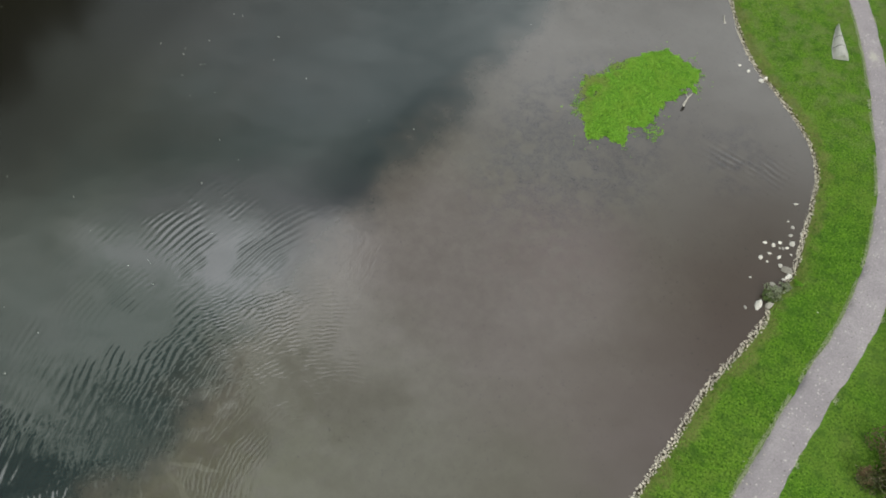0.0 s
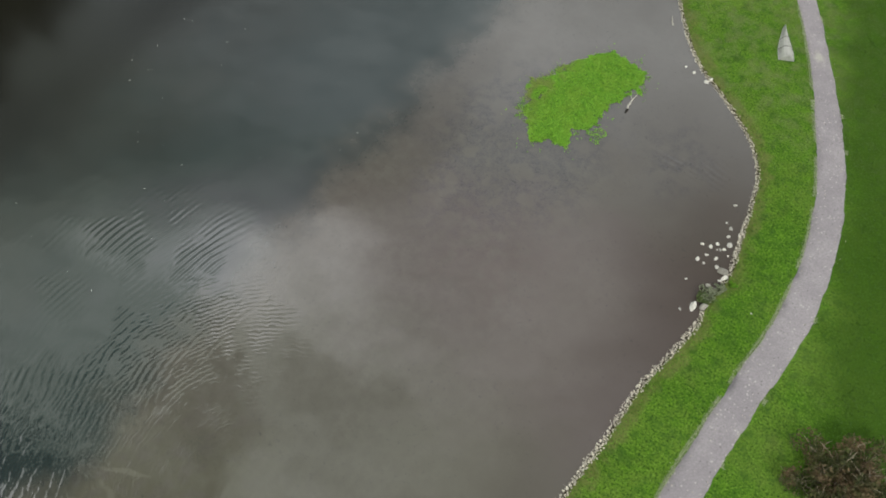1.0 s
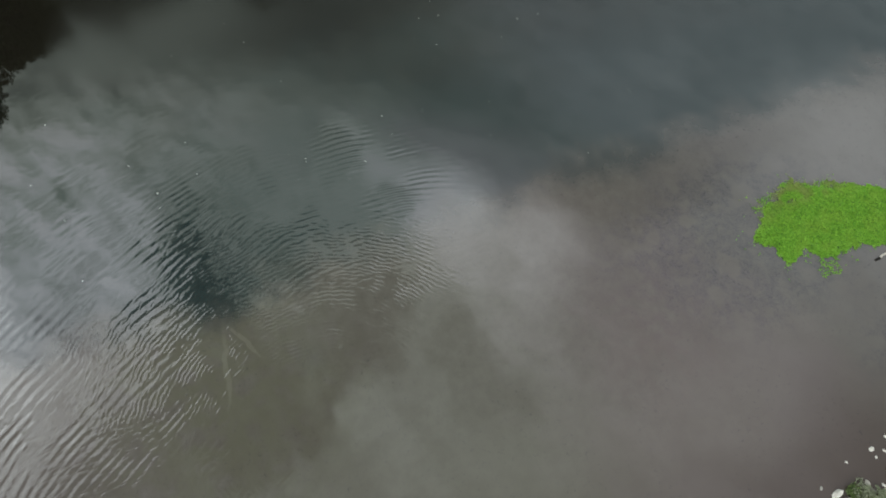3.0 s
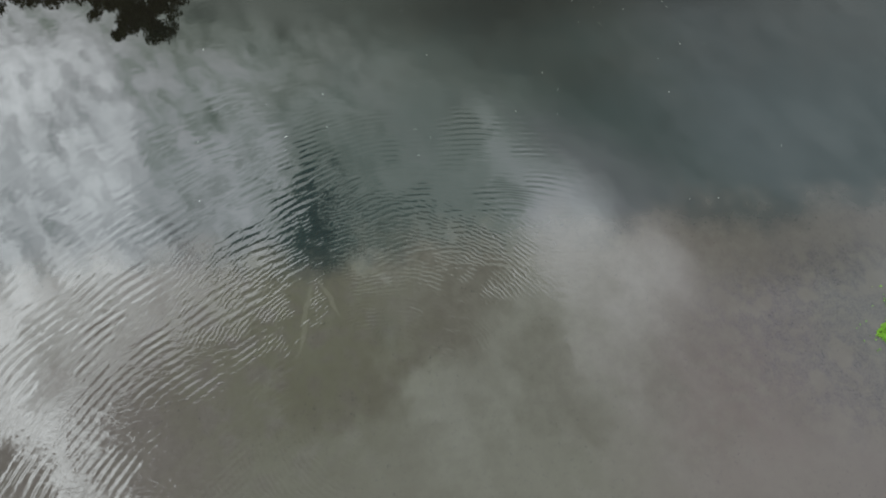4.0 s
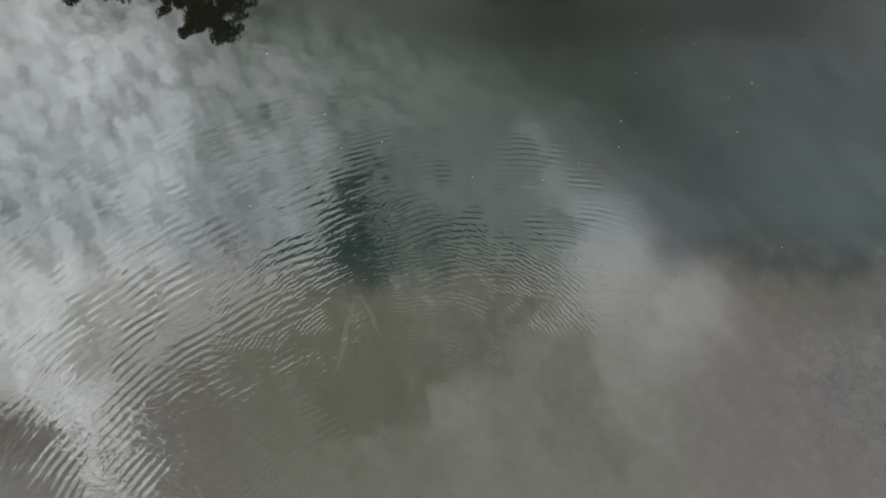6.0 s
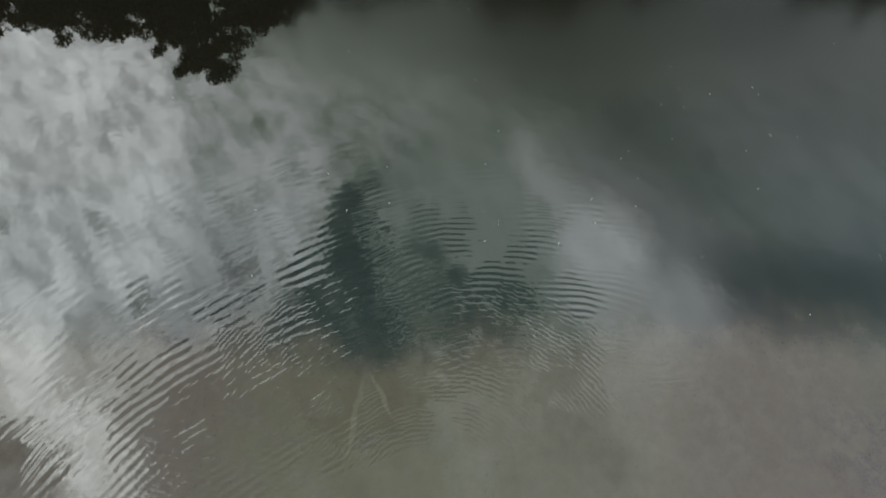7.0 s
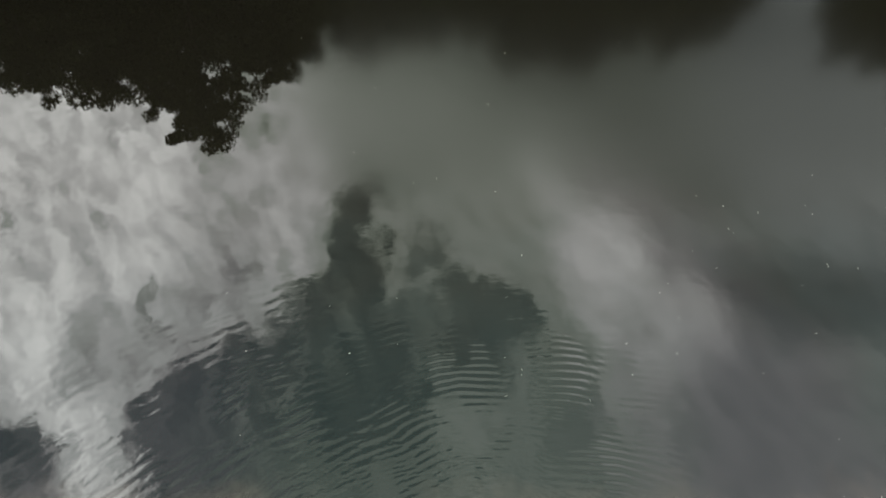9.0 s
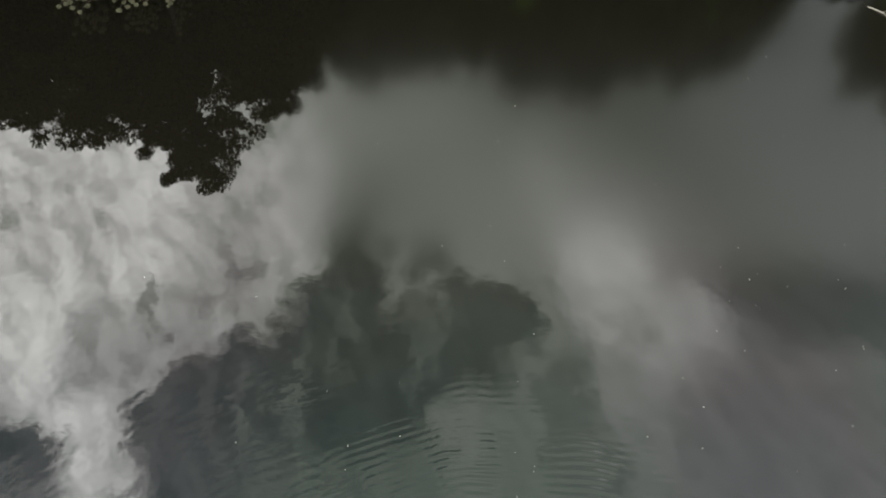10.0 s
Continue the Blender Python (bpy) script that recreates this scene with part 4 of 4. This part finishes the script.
def herbs(x, y, seed, leaves, wide, label, mat=None):
    rng = np.random.default_rng(seed)
    z0 = max(0.0, float(height(np.array([x]), np.array([y]))[0]))
    ob = thing("herb", pose(x, y, z0), label, "plant", "herbs on the bank")
    bm = bmesh.new()
    heads = []
    for k in range(11):
        a, r = k * 2.4, wide * math.sqrt((k + 0.5) / 11)
        tip = (math.cos(a) * r * rng.uniform(0.6, 1.35), math.sin(a) * r * rng.uniform(0.6, 1.35), rng.uniform(0.12, 0.45))
        tube(bm, [(math.cos(a) * r * 0.4, math.sin(a) * r * 0.4, -0.03), tip], [0.015, 0.006], 5)
        heads.append(np.array(tip) * 0.85)
    part("stems", bm, M_HERB, ob)
    v, q = leaf_cloud(rng, np.array(heads), rng.uniform(0.16, 0.42, len(heads)) * wide, leaves, 0.06)
    part("foliage", mesh_of("foliage", v, q, mat or M_HERB), None, ob)


herbs(4.62, 28.70, 1, 430, 0.60, "leafy dark green herbs among pale boulders on the bank")
herbs(4.80, 29.30, 2, 520, 0.66, "grey-green leafy herbs at the lawn's edge", M_SAGE)
herbs(5.20, 29.95, 4, 420, 0.40, "pale grey-green herbs at the lawn's edge", M_SAGE)
herbs(5.75, 30.55, 3, 260, 0.28, "small yellow-green tuft at the lawn's edge", M_MAT)


# ---- the boat on the lawn ----
def boat():
    bow, stern = Vector((-0.72, 54.75, 0)), Vector((0.85, 51.4, 0))
    middle, length = (bow + stern) / 2, (bow - stern).length
    turn = math.degrees(math.atan2(bow.y - stern.y, bow.x - stern.x))
    ob = thing("rowing_boat", pose(middle.x, middle.y, 0.5, 0, 0, turn), "upturned weathered white rowing boat on the lawn", "boat")

    def section(s):
        """Half width, keel height and gunwale height at s from stern 0 to bow 1."""
        half = 0.62 * (1 - max(0.0, (s - 0.08) / 0.92) ** 1.45) * (0.86 + 0.14 * min(1, s / 0.3)) + 0.012
        return half, 0.52 - 0.10 * s ** 3 - 0.02 * (1 - s), 0.03 + 0.10 * s ** 3

    bm = bmesh.new()
    rows = []
    for i in range(19):
        s = i / 18
        half, keel, rail = section(s)
        row = []
        for k in range(13):
            a = -1 + 2 * k / 12
            up = (1 - abs(a) ** 2.6)
            row.append(bm.verts.new(((s - 0.5) * length, a * half * (1 - 0.1 * up), rail + (keel - rail) * up + 0.012 * (k % 2))))
        rows.append(row)
    for a, b in zip(rows, rows[1:]):
        for k in range(12):
            bm.faces.new((a[k], b[k], b[k + 1], a[k + 1]))
    hull = part("hull", bm, M_PAINT, ob)
    bm = bmesh.new()
    half, keel, rail = section(0)
    outline = [((-0.5) * length - 0.012, (-1 + 2 * k / 12) * half * (1 - 0.1 * (1 - abs(-1 + 2 * k / 12) ** 2.6)), rail + (keel - rail) * (1 - abs(-1 + 2 * k / 12) ** 2.6)) for k in range(13)]
    a = [bm.verts.new(p) for p in outline]
    b = [bm.verts.new((p[0] + 0.03, p[1], p[2])) for p in outline]
    bm.faces.new(a)
    bm.faces.new(b[::-1])
    for k in range(13):
        bm.faces.new((a[k], b[k], b[(k + 1) % 13], a[(k + 1) % 13]))
    part("transom", bm, M_PAINT, ob, "shaded flat wooden transom")
    bm = bmesh.new()
    tube(bm, [((s - 0.5) * length, 0, section(s)[1] + 0.02) for s in (0.02, 0.3, 0.6, 0.85, 0.98)], [0.028] * 5, 6)
    part("keel", bm, M_RAIL, hull, "white keel strip")
    for s in (0.30, 0.60):
        half, keel, rail = section(s)
        bm = bmesh.new()
        arc = []
        for k in range(13):
            a = -1 + 2 * k / 12
            rise = 1 - abs(a) ** 2.6
            arc.append(((s - 0.5) * length, a * half * (1 - 0.1 * rise) * 1.01, rail + (keel - rail) * rise + 0.018))
        tube(bm, arc, [0.030] * 13, 5)
        part("strap", bm, M_STRAP, hull, "dark strap across the hull")
    for side in (-1, 1):
        bm = bmesh.new()
        steps = [i / 14 for i in range(15)]
        tube(bm, [((s - 0.5) * length, side * (section(s)[0] + 0.015), section(s)[2] + 0.02) for s in steps], [0.028] * 15, 6)
        part("gunwale", bm, M_RAIL, hull, "white rubbing strake")
    return ob


boat()


# ---- loose small things ----
def flecks():
    """White fluff drifting on the water."""
    rng = np.random.default_rng(5)
    seen = [(-41.4, 21.8), (-39.8, 20.2), (-39.5, 21.8), (-37.7, 19.0), (-36.4, 20.4), (-31.0, 13.8), (-30.4, 16.8), (-30.0, 6.3), (-27.6, 6.3),
            (-30.2, -3.1), (-37.3, 7.7), (-34.0, -0.4), (-39.6, -9.7), (-41.5, 27.5), (-40.8, 27.8), (-40.9, 24.1), (-35.2, 25.6), (-36.6, 27.7),
            (-31.8, 25.6), (-36.5, 29.6), (-30.3, -9.4), (-25.1, -8.9), (-56.3, 7.3), (-57.7, 16.7), (-57.9, -9.2), (-50.7, 5.8), (-43.2, 0.4),
            (-42.5, 6.1), (-22.0, 26.5), (-34.6, 16.4), (-30.8, -0.2), (-33.4, -4.6), (-43.8, 21.6), (-36.8, 27.7), (-42.3, 20.1), (-32.8, 17.3)]
    more = np.column_stack([rng.uniform(-62, -21, 46), rng.uniform(-18, 45, 46)])
    verts, faces = [], []
    for i, (x, y) in enumerate(list(seen) + more.tolist()):
        size = rng.uniform(0.028, 0.05) if i < len(seen) else rng.uniform(0.015, 0.03)
        base, n = len(verts), 6
        verts.append((x, y, 0.03))
        for k in range(n):
            a = 6.283 * k / n + rng.uniform(-0.3, 0.3)
            r = size * rng.uniform(0.6, 1.2)
            verts.append((x + r * math.cos(a), y + r * math.sin(a) * 0.7, 0.006))
        faces += [(base, base + 1 + k, base + 1 + (k + 1) % n) for k in range(n)]
    tagged(new("floating_fluff", mesh_of("floating_fluff", verts, faces, M_FLECK)), "tiny white flecks of fluff floating on the water", "fluff", kind="stuff")


flecks()


def path_pebbles():
    rng = np.random.default_rng(9)
    shape = stone_mesh("pebble", 5, 1.0, 0.5, M_EDGE)
    co = np.array([v.co for v in shape.vertices])
    fs = [tuple(f.vertices) for f in shape.polygons]
    verts, faces = [], []
    line = PATH_LINE[(PATH_LINE[:, 1] > 10) & (PATH_LINE[:, 1] < 64)]
    for _ in range(420):
        c = line[rng.integers(0, len(line))]
        u = rng.choice([rng.uniform(-0.9, 0.9), rng.choice([-1, 1]) * rng.uniform(0.85, 1.1)])
        size = rng.uniform(0.012, 0.035)
        base = len(verts)
        verts += (co * size + np.array([c[0] + u * 0.9 + rng.normal() * 0.1, c[1] + rng.uniform(-0.4, 0.4), 0.555])).tolist()
        faces += [tuple(base + k for k in f) for f in fs]
    tagged(new("path_pebbles", mesh_of("path_pebbles", verts, faces, M_EDGE)), "loose pale pebbles strewn over the path", "pebbles", kind="stuff")


path_pebbles()


def lawn_grass():
    rng = np.random.default_rng(2)
    n = 260000
    x, y = rng.uniform(-14, 21, n), rng.uniform(9, 66, n)
    near = BANK[(BANK[:, 0] > -22) & (BANK[:, 1] > 2) & (BANK[:, 1] < 72)]
    near = near[np.argsort(-near[:, 1])]
    d = distance_to(near, x, y) * np.where(inside(BANK, x, y), -1, 1)
    p = distance_to(PATH_LINE[(PATH_LINE[:, 1] > 5) & (PATH_LINE[:, 1] < 72)], x, y)
    half = 1.02 - 0.22 * step(44, 56, y)
    keep = (d > 0.24) & (p > half + rng.normal(size=n) * 0.05 - 0.02) & (x < 7 + (y - 9) * 0.0 + 14 * (d > 0))
    edge = (d < 1.0) | (p < half + 0.5)
    keep &= edge | (rng.random(n) < 0.85)
    x, y, d, p = x[keep], y[keep], d[keep], p[keep]
    m = len(x)
    z = 0.20 * step(0, 0.35, d) + 0.30 * step(0.3, 3.2, d)
    tall = rng.uniform(0.03, 0.075, m) * (1 + 0.9 * (d < 0.8)) * (1 + 0.35 * waver(x, y, 0.9, 2.0))
    a = rng.uniform(0, 6.283, m)
    half_w = rng.uniform(0.02, 0.045, m)
    lean = rng.normal(size=(m, 2)) * 0.09
    root = np.column_stack([x, y, z - 0.01])
    side = np.column_stack([np.cos(a) * half_w, np.sin(a) * half_w, np.zeros(m)])
    tip = root + np.column_stack([lean, tall + 0.01])
    verts = np.stack([root - side, root + side, tip], 1).reshape(-1, 3)
    faces = np.arange(m * 3).reshape(-1, 3)
    tagged(new("lawn_grass", mesh_of("lawn_grass", verts.tolist(), faces.tolist(), M_GRASS)), "short green grass blades of the mown lawn", "grass", kind="stuff")


lawn_grass()


def path_fringe():
    """Straw-coloured tufts along both edges of the path."""
    rng = np.random.default_rng(17)
    line = PATH_LINE[(PATH_LINE[:, 1] > 8) & (PATH_LINE[:, 1] < 68)]
    along = np.gradient(line, axis=0)
    along /= np.linalg.norm(along, axis=1)[:, None]
    m = 42000
    i, hand = rng.integers(0, len(line), m), rng.choice([-1.0, 1.0], m)
    half = 1.03 - 0.22 * step(44, 56, line[i, 1])
    off = hand * (half + 0.02 + rng.normal(size=m) * 0.06)
    x, y = line[i, 0] + along[i, 1] * off, line[i, 1] - along[i, 0] * off
    keep = waver(x, y, 0.9, 2.0) + 0.6 * waver(x, y, 0.31, 1.0) + 0.65 * hand > 0.1
    x, y = x[keep], y[keep]
    m = len(x)
    a, w_half = rng.uniform(0, 6.283, m), rng.uniform(0.015, 0.035, m)
    root = np.column_stack([x, y, np.full(m, 0.49)])
    side = np.column_stack([np.cos(a) * w_half, np.sin(a) * w_half, np.zeros(m)])
    tip = root + np.column_stack([rng.normal(size=(m, 2)) * 0.07, rng.uniform(0.04, 0.07, m)])
    verts = np.stack([root - side, root + side, tip], 1).reshape(-1, 3)
    tagged(new("dry_grass", mesh_of("dry_grass", verts.tolist(), np.arange(m * 3).reshape(-1, 3).tolist(), M_STRAW)), "pale dry grass fringing the gravel path", "grass", kind="stuff")


path_fringe()
